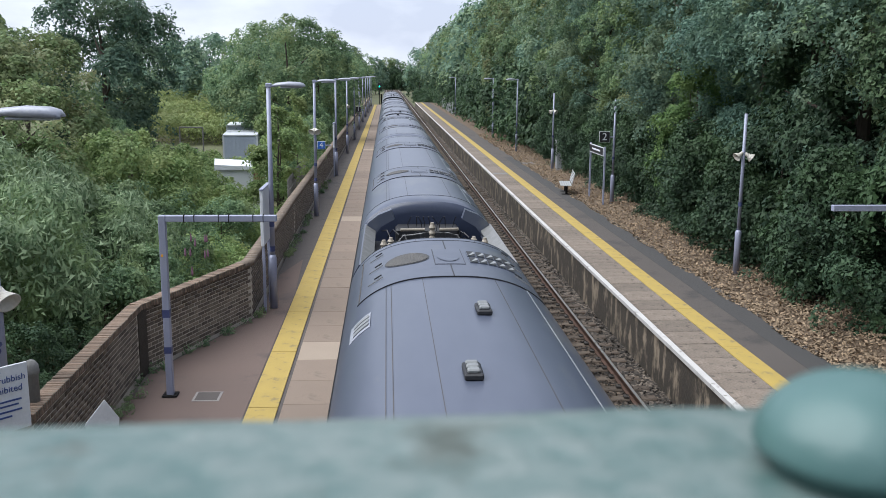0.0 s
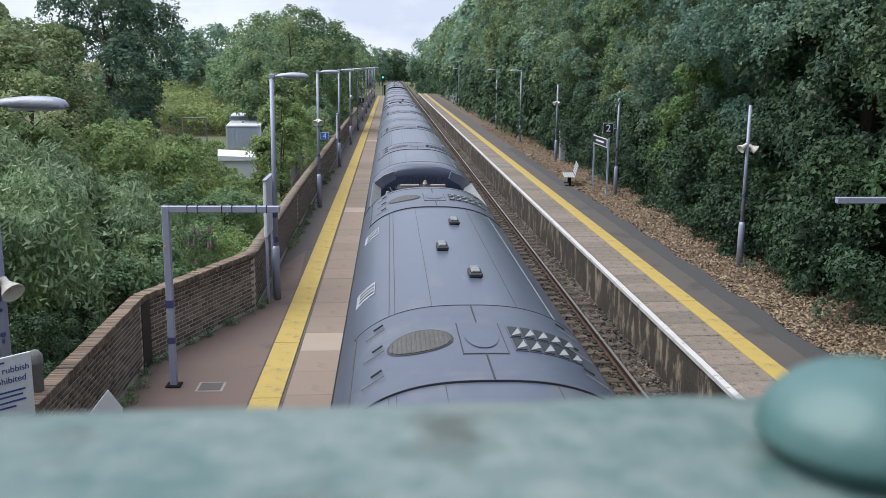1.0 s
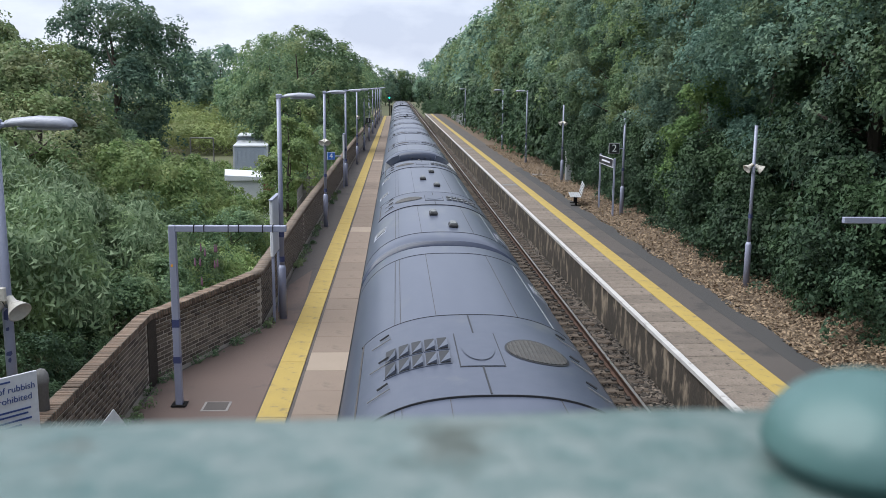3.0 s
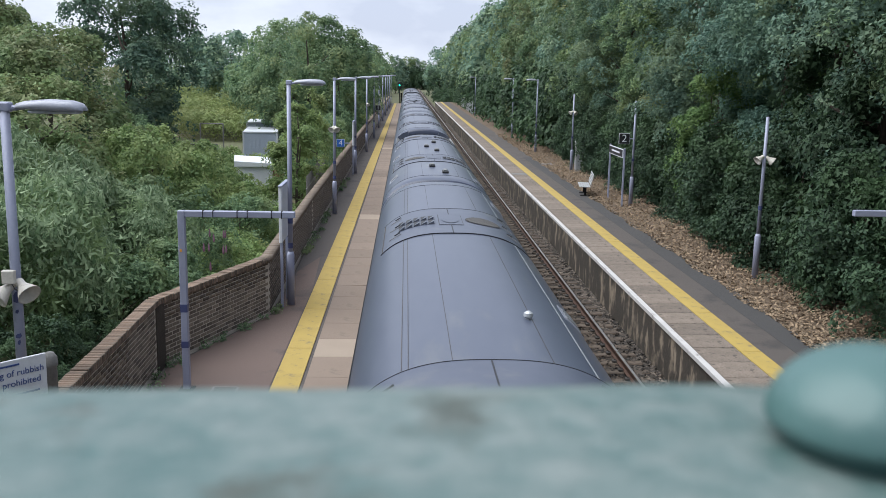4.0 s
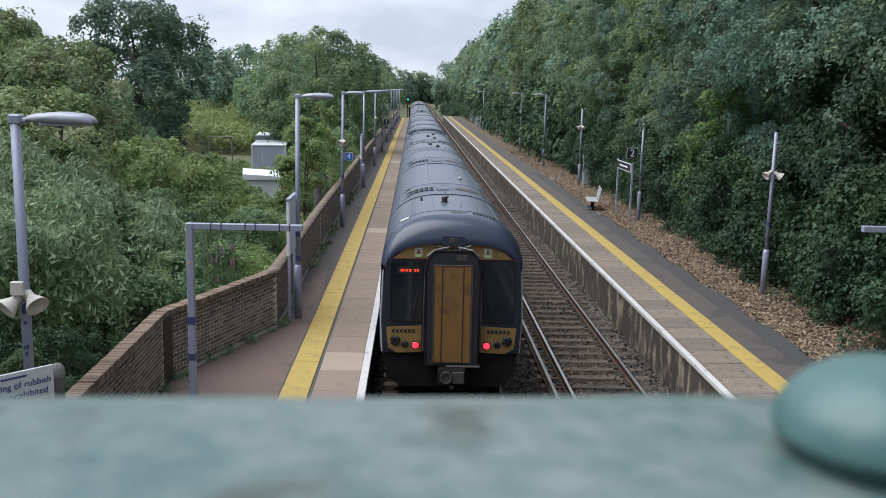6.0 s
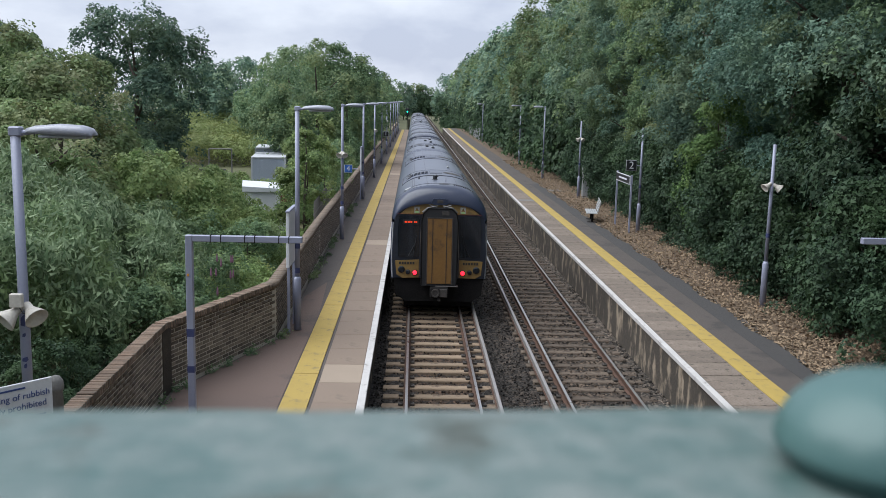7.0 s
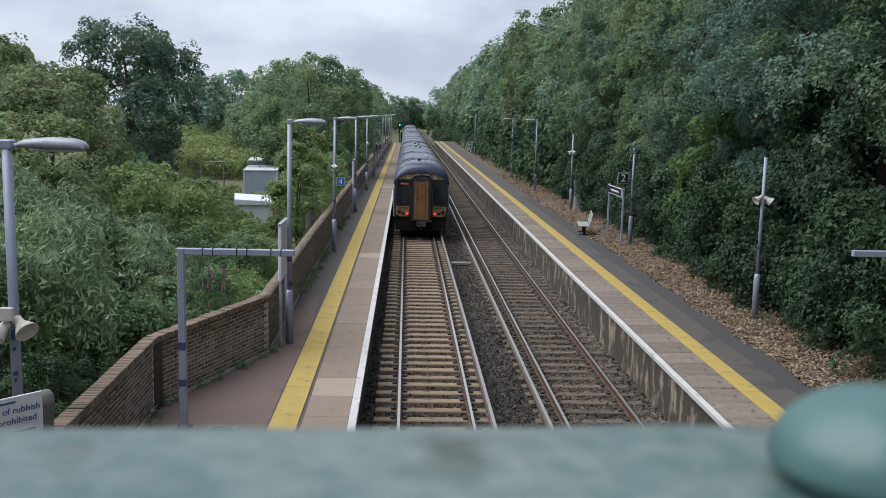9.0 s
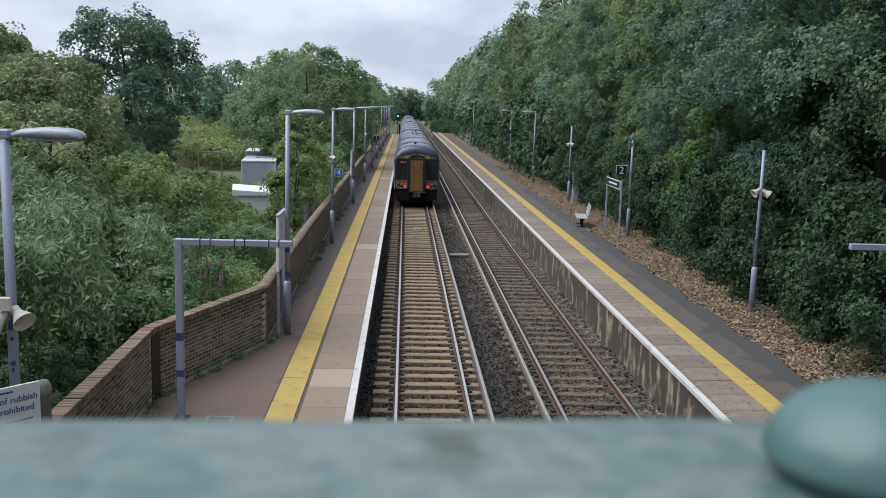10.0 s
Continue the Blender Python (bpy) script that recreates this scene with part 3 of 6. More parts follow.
def make_track(name, xc, sl_mat, conductor_x, label):
    t = thing(name, kind="structure", label=label, category="railway track")
    for s in (-1, 1):
        x = xc + s * 0.7525
        part("rail", loft(bmesh.new(), [rail_section(x, -12), rail_section(x, 400)]), "rail_rust", t)
        part("rail_head", boxed(x - .028, x + .028, -12, 400, -.006, 0.0), "rail_top", t, "shiny worn running surface")
    c = conductor_x
    part("conductor_rail", boxed(c - .036, c + .036, -12, 400, -.07, .06, .01), "conductor", t, "grey electric conductor rail")
    part("conductor_foot", boxed(c - .065, c + .065, -12, 400, -.085, -.068), "rail_rust", t)
    me = sleeper_mesh("sleeper", sl_mat)
    for k in range(190):
        ob = part("sleeper", me, sl_mat, t)
        ob.location = (xc + rng.normal(0, .012), 6 + k * .6209 + rng.normal(0, .012), rng.normal(0, .004))
        ob.rotation_euler = (0, 0, rng.normal(0, .004))
    ms = np.array([np.array(pose(xc, 6 + k * .6209, -.26)) @ np.diag((2.54, .25, .195, 1)) for k in range(190, 560)])
    tagged(part("far_sleeper", many("far_sleeper", CUBE_V, CUBE_F, ms, sl_mat), sl_mat, t), kind="stuff")
    for k in range(70):
        for s in (-1, 1):
            part("rail_clip", CLIP, "grease", t).location = (xc + s * .7525, 6 + k * .6209, 0)
    ms = np.array([np.array(pose(xc + s * .7525 + q * .12, 6 + k * .6209, -.14)) @ np.diag((.1, .14, .055, 1)) for k in range(70, 260) for s in (-1, 1) for q in (-1, 1)])
    tagged(part("far_rail_clip", many("far_rail_clip", CUBE_V, CUBE_F, ms, "grease"), "grease", t), kind="stuff")
    for k in range(0, 40):
        part("insulator", lathe(bmesh.new(), [(.07, -.2), (.07, -.15), (.045, -.13), (.06, -.11), (.045, -.09)], 8), "insulator", t).location = (c, 6.3 + k * 3.1, 0)
    return t


make_track("track_1", 0.0, "sleeper", 1.155, "railway track with pale concrete sleepers and bright rails")
make_track("track_2", TRACK2, "sleeper_old", 2.275, "railway track with brown worn sleepers and rusty rails")
# small equipment box between the rails and a cable cover between the tracks
bm = bmesh.new()
box(bm, -.17, .17, -.5, .5, -.2, -.1, .02)
box(bm, -.1, .1, -.3, .3, -.1, -.06, .015)
ob = tagged(part("trackside_box", bm, "concrete"), "flat grey equipment box between the rails", "box")
ob.location = (.02, 46.3, 0)
bm = bmesh.new()
box(bm, -.42, .42, -.18, .18, -.22, -.13, .01)
box(bm, -.42, .42, -.02, .02, -.13, -.115)
ob = tagged(part("cable_cover", bm, "cover"), "flat grey cable cover between the two tracks", "cable cover")
ob.location = (1.72, 38.8, 0)

# ---------------------------------------------------------------- bridge parapet, deck
bridge = thing("footbridge", kind="structure", label="teal painted riveted steel footbridge parapet", category="bridge")
PT = 6.003
bm = bmesh.new()
sec = [(.085, PT - .012), (.088, PT - .003), (.10, PT), (.235, PT), (.247, PT - .002), (.254, PT - .009), (.256, PT - .02), (.25, PT - .10), (.235, PT - .11), (.235, PT - .13), (.10, PT - .13), (.085, PT - .11)]
secs = []
for x in np.arange(-3.2, 2.01, .02):
    j = .0022 * noise.noise((x * 9, 0, 3)) + .0012 * noise.noise((x * 30, 1, 3))
    secs.append([(x, y + (j + .012 if y > .2 else 0) + .03 * (x + .65), z + j * .5) for y, z in sec])
part("parapet_rail", loft(bm, secs), "teal", bridge, smooth=True)
part("parapet_plate", boxed(-3.2, 2.0, .15, .162, 4.72, PT - .13), "teal", bridge)
dome = [(.0215, PT), (.0225, PT + .0015), (.0228, PT + .004), (.0262, PT + .0048), (.0268, PT + .0065)] + [(.0265 * math.cos(a), PT + .0065 + .0185 * math.sin(a)) for a in np.linspace(.12, 1.5, 14)]
for x in (-.574, -1.074, -1.574, -.074, .426):
    part("rivet", lathe(bmesh.new(), dome, 40, pose(x, .212, 0)), "teal_dome", bridge, "glossy domed rivet head", smooth=True)
part("bridge_deck", boxed(-3.2, 2.0, -2.1, .12, 4.6, 4.72), "deck", bridge)
part("parapet_plate", boxed(-3.2, 2.0, -2.12, -2.1, 4.72, PT), "teal", bridge)

# ---------------------------------------------------------------- boundary wall
wall = thing("wall_west", kind="structure", label="old brown brick boundary wall with a brick coping", category="wall")
WALL_TOP = 2.17
bw, bh, bd, joint = .207, .060, .10, .015


def wall_frames():
    for (x0, y0), (x1, y1) in zip(WALL, WALL[1:]):
        d = Vector((x1 - x0, y1 - y0, 0))
        yield Vector((x0, y0, 0)), d.normalized(), d.length


brick_me = finish(boxed(-bw / 2, bw / 2, -bd / 2, bd / 2, -bh / 2, bh / 2, .004), "brick")
brick_me.materials.append(M["brick"])
cop_me = finish(boxed(-bh / 2 - .002, bh / 2 + .002, -.118, .118, -.055, .055, .008), "coping_brick")
cop_me.materials.append(M["brick_coping"])
near_b, far_b, near_c, far_c = [], [], [], []
for k, (o, d, ln) in enumerate(wall_frames()):
    ang = math.atan2(d.y, d.x)
    n_r = Vector((d.y, -d.x, 0))          # towards the tracks
    core0, core1 = o - d * .0, o + d * ln
    cy = [core0 + n_r * -.0015, core1 + n_r * -.0015, core1 - n_r * .225, core0 - n_r * .225]
    part("mortar_core", prism(bmesh.new(), [(p.x, p.y) for p in cy], -.45, WALL_TOP - .11), "mortar", wall)
    for row in range(15):
        z = PZ + .03 + row * .075 + .04
        if z > WALL_TOP - .11:
            break
        for i in range(int(ln / .225)):
            s = .11 + i * .225 + (.1125 if row % 2 else 0)
            if s > ln - .09:
                continue
            p = o + d * s - n_r * .047 + n_r * rng.normal(0, .001)
            if p.y > 75:
                continue
            m = Matrix.Translation((p.x, p.y, z + rng.normal(0, .0015))) @ Matrix.Rotation(ang + rng.normal(0, .008), 4, "Z")
            (near_b if 13.9 < p.y < 19.6 and len(near_b) < 300 else far_b).append(m)
    for i in range(int(ln / .078)):
        p = o + d * (.04 + i * .078) - n_r * .06
        if p.y < 110:
            m = Matrix.Translation((p.x, p.y, WALL_TOP - .055 + rng.normal(0, .004))) @ Matrix.Rotation(ang, 4, "Z")
            (near_c if p.y < 21 else far_c).append(m)
    if ln > 50:
        part("coping_strip", boxed(-28, 29, -.05, .18, -.05, .05, m=Matrix.Translation((o.x, 139, WALL_TOP - .055)) @ Matrix.Rotation(ang, 4, "Z")), "brick_coping_far", wall)
# brick pier at the bend; corner shade is put into its dark stained brick
part("pier", prism(bmesh.new(), [(-5.1, 15.66), (-4.985, 15.66), (-4.90, 15.88), (-5.1, 15.9)], .5, WALL_TOP - .06), "shaded_stained_brick", wall)

# ---------------------------------------------------------------- lamp columns, gantries, signs
lamp_c = thing("street_lamp", label="pale blue-grey tubular lamp column with a flat lantern", category="lamp", group="platform lamps")
part("base", tube(bmesh.new(), [(0, 0, 0), (0, 0, 1.15), (0, 0, 1.22)], [.085, .085, .058], 14), "steel_blue", lamp_c, smooth=True)
part("column", tube(bmesh.new(), [(0, 0, 1.2), (0, 0, 4.96)], [.055, .048], 14), "steel_blue", lamp_c, smooth=True)
part("band", tube(bmesh.new(), [(0, 0, 1.30), (0, 0, 1.42)], [.058, .058], 14), "navy_band", lamp_c, "dark blue band")
part("band", tube(bmesh.new(), [(0, 0, 1.86), (0, 0, 1.97)], [.058, .058], 14), "navy_band", lamp_c, "dark blue band")
part("arm", tube(bmesh.new(), [(0, 0, 4.93), (.2, 0, 4.95)], [.03, .025], 10), "steel_blue", lamp_c)
hs = []
for x, w, zt, zb in ((.12, .06, 4.985, 4.925), (.2, .10, 5.01, 4.915), (.45, .135, 5.035, 4.905), (.68, .135, 5.025, 4.9), (.76, .12, 5.0, 4.9), (.795, .09, 4.965, 4.905)):
    hs.append([(x, -w, zb + .02), (x, -w, zt - .04), (x, -w * .6, zt - .008), (x, 0, zt), (x, w * .6, zt - .008), (x, w, zt - .04), (x, w, zb + .02)])
part("lantern", loft(bmesh.new(), hs), "lamp_grey", lamp_c, "rounded grey lantern housing", smooth=True)
part("diffuser", boxed(.26, .74, -.10, .10, 4.893, 4.925, .01), "lens", lamp_c, "clear lower glass")
part("top_cap", boxed(-.055, .07, -.055, .055, 4.90, 5.0, .015), "steel_blue", lamp_c)
lamp_c.matrix_basis = pose(-3.25, 20.4, PZ)
for k, y in enumerate([9.45, 34.3, 48.5, 62.3, 76.2, 90.0, 104.0, 118.0, 132.0, 146.0, 160.0]):
    copy_thing(lamp_c, pose(-4.70 if k == 0 else -3.33 - .002 * k, y, PZ - (.17 if k == 0 else 0), 0, 0, 0))
chips = [c for c in bpy.data.objects if c.name.startswith("street_lamp") and c.parent is None and abs(c.matrix_basis.translation.y - 9.45) < .1][0]
for z, h, w in ((4.02, .12, .03), (3.86, .04, .018), (3.60, .05, .032), (3.53, .05, .016), (3.22, .03, .014)):
    part("paint_chip", prism(bmesh.new(), [(-w, -h / 2), (w * .3, -h * .6), (w, -h * .1), (w * .7, h * .5), (-w * .4, h * .3), (-w * .9, h * .1)], .0, .006), "navy_band", chips, "bare dark patch in the paint").matrix_basis = pose(.012, -.052, z - 1.0, 90, 0, 0)
for y, x in ((64.0, 8.32), (78.5, 8.3), (122, 8.3)):
    copy_thing(lamp_c, pose(x, y, PZ, 0, 0, 180))

pole_c = thing("loudspeaker_post", pose(8.68, 23.75, PZ - .03), "pale blue-grey post rising into the foliage", "post", "platform posts")
part("base", tube(bmesh.new(), [(0, 0, 0), (0, 0, 1.15), (0, 0, 1.22)], [.085, .085, .058], 14), "steel_blue", pole_c, smooth=True)
part("column", tube(bmesh.new(), [(0, 0, 1.2), (0, 0, 4.3)], [.052, .042], 14), "steel_blue", pole_c, smooth=True)
part("band", tube(bmesh.new(), [(0, 0, 1.86), (0, 0, 1.97)], [.056, .056], 14), "navy_band", pole_c, "dark blue band")
for y, x in ((37.7, 8.68), (51.5, 8.62)):
    copy_thing(pole_c, pose(x, y, PZ - .03))


def speaker(name, m, label):
    """A horn loudspeaker on a bracket."""
    t = thing(name, m, label, "loudspeaker", "platform loudspeakers")
    tilt = pose(.11, 0, 0, 0, 124, 0) @ Matrix.Scale(.8, 4)
    part("horn", lathe(bmesh.new(), [(.04, -.12), (.06, -.1), (.062, -.02), (.085, .03), (.125, .10), (.15, .15), (.155, .165), (.14, .16), (.05, .02)], 18, tilt), "cream", t, smooth=True)
    part("bracket", boxed(0, .16, -.02, .02, -.02, .02, .005), "cream", t)
    return t


sp = speaker("loudspeaker", pose(-4.70, 9.45, 3.87, 0, 0, -35), "cream horn loudspeaker clamped to a lamp column")
copy_thing(sp, pose(-4.70, 9.45, 3.84, 0, 0, -130))
for x, y, z, r in ((-3.33, 34.3, 4.1, -60), (-3.33, 34.3, 4.1, -120), (8.68, 23.75, 4.1, -15), (8.68, 23.75, 4.12, 195), (-3.34, 62.3, 4.1, -60), (-3.34, 90, 4.1, -60), (8.62, 51.5, 4.2, 190), (8.62, 51.5, 4.2, -60)):
    copy_thing(sp, pose(x, y, z, 0, 0, r))
jb = thing("junction_box", pose(-4.72, 9.40, 3.95), "small cream junction box on a lamp column", "junction box")
part("box_body", boxed(-.07, .06, -.09, -.03, -.04, .10, .008), "cream", jb)
part("box_cable", tube(bmesh.new(), [(.02, -.06, -.04), (.05, -.06, -.1), (.1, -.05, -.12)], [.008] * 3, 6), "sign_black", jb)


def gantry(m, span, label):
    g = thing("sign_gantry", m, label, "gantry", "platform gantries")
    part("post", boxed(-.055, .055, -.055, .055, 0, 2.98, .008), "steel_blue", g)
    part("beam", boxed(.055, span, -.05, .05, 2.88, 2.98, .008), "steel_blue", g)
    part("foot_plate", boxed(-.12, .12, -.12, .12, 0, .02, .004), "underframe", g)
    part("band", boxed(-.058, .058, -.058, .058, .72, .83), "navy_band", g, "dark blue band")
    part("band", boxed(-.058, .058, -.058, .058, 1.32, 1.45), "navy_band", g, "dark blue band")
    part("tag", boxed(-.03, .0, -.063, -.057, 2.32, 2.36), "orange_tag", g, "small orange tag")
    for k in range(3):
        x = .34 + k * (span - .5) / 2.4
        part("clamp", boxed(x, x + .012, -.056, .056, 2.872, 2.99), "underframe", g)
        part("clamp", boxed(x + .16, x + .172, -.056, .056, 2.872, 2.99), "underframe", g)
    return g


gantry(pose(-4.25, 14.65, PZ, 0, 0, 0), 1.80, "pale blue-grey square steel sign gantry on the platform")

# right-hand gantry, only the end of its beam reaches the view
g2 = thing("sign_gantry", pose(9.1, 14.6, PZ, 0, 0, 180), "pale steel sign gantry beside the tree belt", "gantry", "platform gantries")
part("post", boxed(-.055, .055, -.055, .055, 0, 3.14, .008), "steel_blue", g2)
part("beam", boxed(.055, 2.48, -.05, .05, 3.04, 3.14, .008), "steel_blue", g2)
part("foot_plate", boxed(-.12, .12, -.12, .12, 0, .02, .004), "underframe", g2)


def edge_sign(m, label):
    """A tall panel on two posts, seen along its edge."""
    t = thing("information_board", m, label, "sign", "platform boards")
    for y in (-.45, .45):
        part("post", boxed(-.03, .03, y - .03, y + .03, 0, 2.7, .006), "steel_blue", t)
    part("panel", boxed(-.035, .035, -.6, .6, 1.5, 2.72, .01), "sign_white", t)
    part("panel_frame", boxed(-.045, .045, -.63, .63, 2.72, 2.76, .008), "steel_blue", t)
    return t


edge_sign(pose(-3.40, 20.5, PZ), "tall pale information board standing along the wall")
edge_sign(pose(-3.42, 48.3, PZ), "tall pale information board standing along the wall")


def small_sign(name, m, w, h, face, mark, size, ink, label):
    """A small numbered plate on a bracket."""
    t = thing(name, m, label, "sign", "number signs")
    part("plate", boxed(-w / 2, w / 2, -.012, .012, -h / 2, h / 2, .004), face, t)
    part("rim", boxed(-w / 2 - .012, w / 2 + .012, -.004, .018, -h / 2 - .012, h / 2 + .012, .004), "sign_white", t)
    part("bracket", boxed(w / 2, w / 2 + .22, -.01, .02, -.02, .02, .004), "steel_blue", t)
    me = text_mesh(mark, size)
    me.transform(pose(0, -.016, 0, 90))
    part("numeral", me, ink, t)
    return t


small_sign("number_sign", pose(8.25, 37.6, 3.67), .42, .42, "sign_black", "2", .42, "sign_white", "black square platform sign with a white number two")
small_sign("number_sign", pose(-3.10, 34.2, 3.55, 0, 0, 0), .27, .27, "sign_blue", "4", .27, "sign_white", "blue square car-stop sign with a white number four")
small_sign("number_sign", pose(-3.0, 76.1, 3.35, 0, 0, 0), .40, .40, "sign_black", "1", .42, "sign_white", "black square platform sign with a white number one")

name_sign = thing("station_sign", None, "station name board on two blue-grey posts", "sign")
for y in (37.45, 40.1):
    part("post", boxed(8.22, 8.29, y - .035, y + .035, PZ - .03, 3.28, .006), "steel_blue", name_sign)
part("board", boxed(8.19, 8.22, 37.5, 40.05, 2.88, 3.24, .005), "sign_white", name_sign)
part("name_panel", boxed(8.182, 8.19, 37.53, 40.02, 2.92, 3.21), "sign_black", name_sign, "dark band for the station name")
part("name_bar", boxed(8.176, 8.182, 38.0, 39.5, 3.03, 3.10), "sign_white", name_sign)

bench = thing("bench", pose(7.42, 41.2, PZ - .015, 0, 0, -8), "pale grey metal platform bench on dark legs", "bench")
for y in (-.55, .55):
    part("leg", boxed(-.05, .05, y - .04, y + .04, 0, .4, .01), "underframe", bench)
    part("foot", boxed(-.22, .22, y - .05, y + .05, 0, .03, .006), "underframe", bench)
for k in range(5):
    part("seat_slat", boxed(-.28 + k * .1, -.19 + k * .1, -.9, .9, .42, .45, .008), "pale_metal", bench)
for k in range(5):
    z = .5 + k * .1
    part("back_slat", boxed(.21 + k * .025, .24 + k * .025, -.9, .9, z, z + .085, .008), "pale_metal", bench)
cab = thing("equipment_cabinet", pose(9.05, 51.6, PZ - .03), "tall narrow grey equipment cabinet by the hedge", "cabinet")
part("body", boxed(-.2, .2, -.2, .2, 0, 1.65, .015), "pale_metal", cab)
part("door", boxed(-.17, .17, -.212, -.2, .1, 1.55, .006), "pale_metal", cab)
part("cap", boxed(-.23, .23, -.23, .23, 1.65, 1.7, .01), "pale_metal", cab)

notice = thing("warning_sign", None, "white notice board against dumping rubbish, blue lettering", "sign")
nm = pose(-4.37, 8.32, 3.11, 0, 0, 48)
part("board", boxed(-.38, .38, -.012, .012, -.34, .30, .004, m=nm), "sign_white", notice)
for txt, z, sz in (("Dumping of rubbish", .17, .088), ("strictly prohibited", .07, .088)):
    me = text_mesh(txt, sz)
    me.transform(nm @ pose(0, -.016, z, 90))
    part("lettering", me, "ink", notice)
for k, (z, w) in enumerate(((.25, .24), (-.04, .6), (-.085, .54), (-.14, .6), (-.19, .4))):
    part("text_bar", boxed(-w / 2, w / 2, -.018, -.012, z - .008, z + .008, m=nm), "ink", notice)
for x in (-.28, .05):
    part("post", boxed(x - .025, x + .025, .012, .06, -2.2, .22, m=nm), "underframe", notice)
post = thing("fence_post", pose(-5.0, 10.95, GROUND_Z), "round-topped grey concrete fence post", "post")
part("shaft", lathe(bmesh.new(), [(.085, 0), (.08, 2.95), (.09, 2.96), (.095, 3.0), (.085, 3.08), (.05, 3.13), (.01, 3.145)], 14), "concrete", post, smooth=True)
rail_f = thing("railing", None, "dark iron railing behind the brick wall", "railing")
for k in range(8):
    part("bar", boxed(-5.6 - k * .13, -5.57 - k * .13, 9.95, 9.98, GROUND_Z, 2.1), "underframe", rail_f)
for z in (.9, 2.0):
    part("top_rail", boxed(-6.6, -5.5, 9.94, 9.99, z, z + .05), "underframe", rail_f)
tri = thing("board_back", pose(-4.17, 11.0, PZ, 0, 0, 18), "white sign board with a raised corner on the platform", "sign")
part("post", boxed(-.03, .03, .01, .05, 0, 1.15), "steel_blue", tri)
part("board", prism(bmesh.new(), [(-.24, -.29), (0, .0), (.16, -.26), (.12, -.6), (-.2, -.6)], -.012, .012), "sign_white", tri).matrix_basis = pose(0, 0, 1.24, 90, 0, 0)
cov = thing("manhole_cover", None, "rectangular metal access cover set in the tarmac", "cover")
part("frame", boxed(-3.86, -3.42, 14.35, 14.8, PZ - .012, PZ - .004, .002), "cover", cov)
part("lid", boxed(-3.82, -3.46, 14.39, 14.76, PZ - .004, PZ + .001, .002), "asphalt", cov)

signal = thing("railway_signal", pose(-2.1, 186, 0), "colour light signal showing green at the platform end", "signal")
part("mast", tube(bmesh.new(), [(0, 0, -.4), (0, 0, 3.2)], [.08, .08], 8), "underframe", signal)
part("head", boxed(-.35, .35, -.12, .1, 3.2, 4.6, .05), "sign_black", signal)
part("lamp", lathe(bmesh.new(), [(.16, 0), (.16, .03), (.1, .05)], 12, pose(0, -.12, 3.9, 90)), "green_lamp", signal, "glowing green aspect")
part("ladder", boxed(.2, .5, .1, .14, -.4, 2.4), "underframe", signal)

# fence at the far end of the right platform
fence = thing("fence", None, "pale grey palisade fence beside the platform", "fence")
pale_me = finish(boxed(-.055, .055, -.01, .01, 0, 1.7), "pale")
for k in range(130):
    part("pale", pale_me, "pale_metal", fence).matrix_basis = pose(8.3 + k * .004, 126 + k * .27, PZ - .02, 0, 0, 75)
for z in (.4, 1.4):
    part("rail", tube(bmesh.new(), [(8.34, 126, PZ + z), (8.86, 161, PZ + z)], [.03, .03], 5), "pale_metal", fence)
fence2 = thing("fence", None, "pale palisade fence behind the brick wall", "fence")
for k in range(24):
    p = part("pale", boxed(-.035, .035, -.01, .01, 0, 2.5), "concrete", fence2)
    p.matrix_basis = pose(-4.6 - .01 * k, 36.5 + k * .45, GROUND_Z, 0, 0, 70)
for z in (.6, 2.0):
    part("rail", tube(bmesh.new(), [(-4.6, 36.3, GROUND_Z + z), (-4.85, 47, GROUND_Z + z)], [.03, .03], 5), "concrete", fence2)


# ---------------------------------------------------------------- yard behind the wall
def container(m, w, d, h, wall_m, roof_m, label):
    t = thing("container", m, label, "container", "yard containers")
    bm = bmesh.new()
    n = int(w / .28)
    for k in range(n):
        x = -w / 2 + (k + .5) * w / n
        box(bm, x - .09, x + .09, -d / 2 - .03, -d / 2, .15, h - .12)
    part("ribs", bm, wall_m, t)
    part("body", boxed(-w / 2, w / 2, -d / 2, d / 2, 0, h, .02), wall_m, t)
    part("roof", boxed(-w / 2 - .04, w / 2 + .04, -d / 2 - .05, d / 2 + .04, h, h + .12, .02), roof_m, t)
    for x in (-w / 2, w / 2):
        part("corner_post", boxed(x - .06, x + .06, -d / 2 - .05, -d / 2 + .08, 0, h), roof_m, t)
    return t


container(pose(-11.8, 72, GROUND_Z, 0, 0, 6), 2.45, 6, 2.05, "container", "container_roof", "blue-grey steel storage container in a yard")
container(pose(-12.75, 79, GROUND_Z, 0, 0, 6), 2.4, 5, 2.35, "container", "container_roof", "tall pale steel storage container in a yard")
shed = thing("shed", pose(-7.5, 43.5, GROUND_Z, 0, 0, 10), "low white cabin with a pale sloping roof", "shed")
part("wall", boxed(-1.1, 1.1, -1.5, 1.5, 0, 2.3, .02), "shed_white", shed)
part("roof", loft(bmesh.new(), [[(-1.2, -1.6, 2.3), (1.2, -1.6, 2.3), (1.2, -1.6, 2.4), (-1.2, -1.6, 2.55)], [(-1.2, 1.6, 2.3), (1.2, 1.6, 2.3), (1.2, 1.6, 2.4), (-1.2, 1.6, 2.55)]]), "shed_white", shed)
part("red_panel", boxed(.5, 1.0, -1.53, -1.5, 1.35, 2.15), "red_panel", shed, "red printed panel")
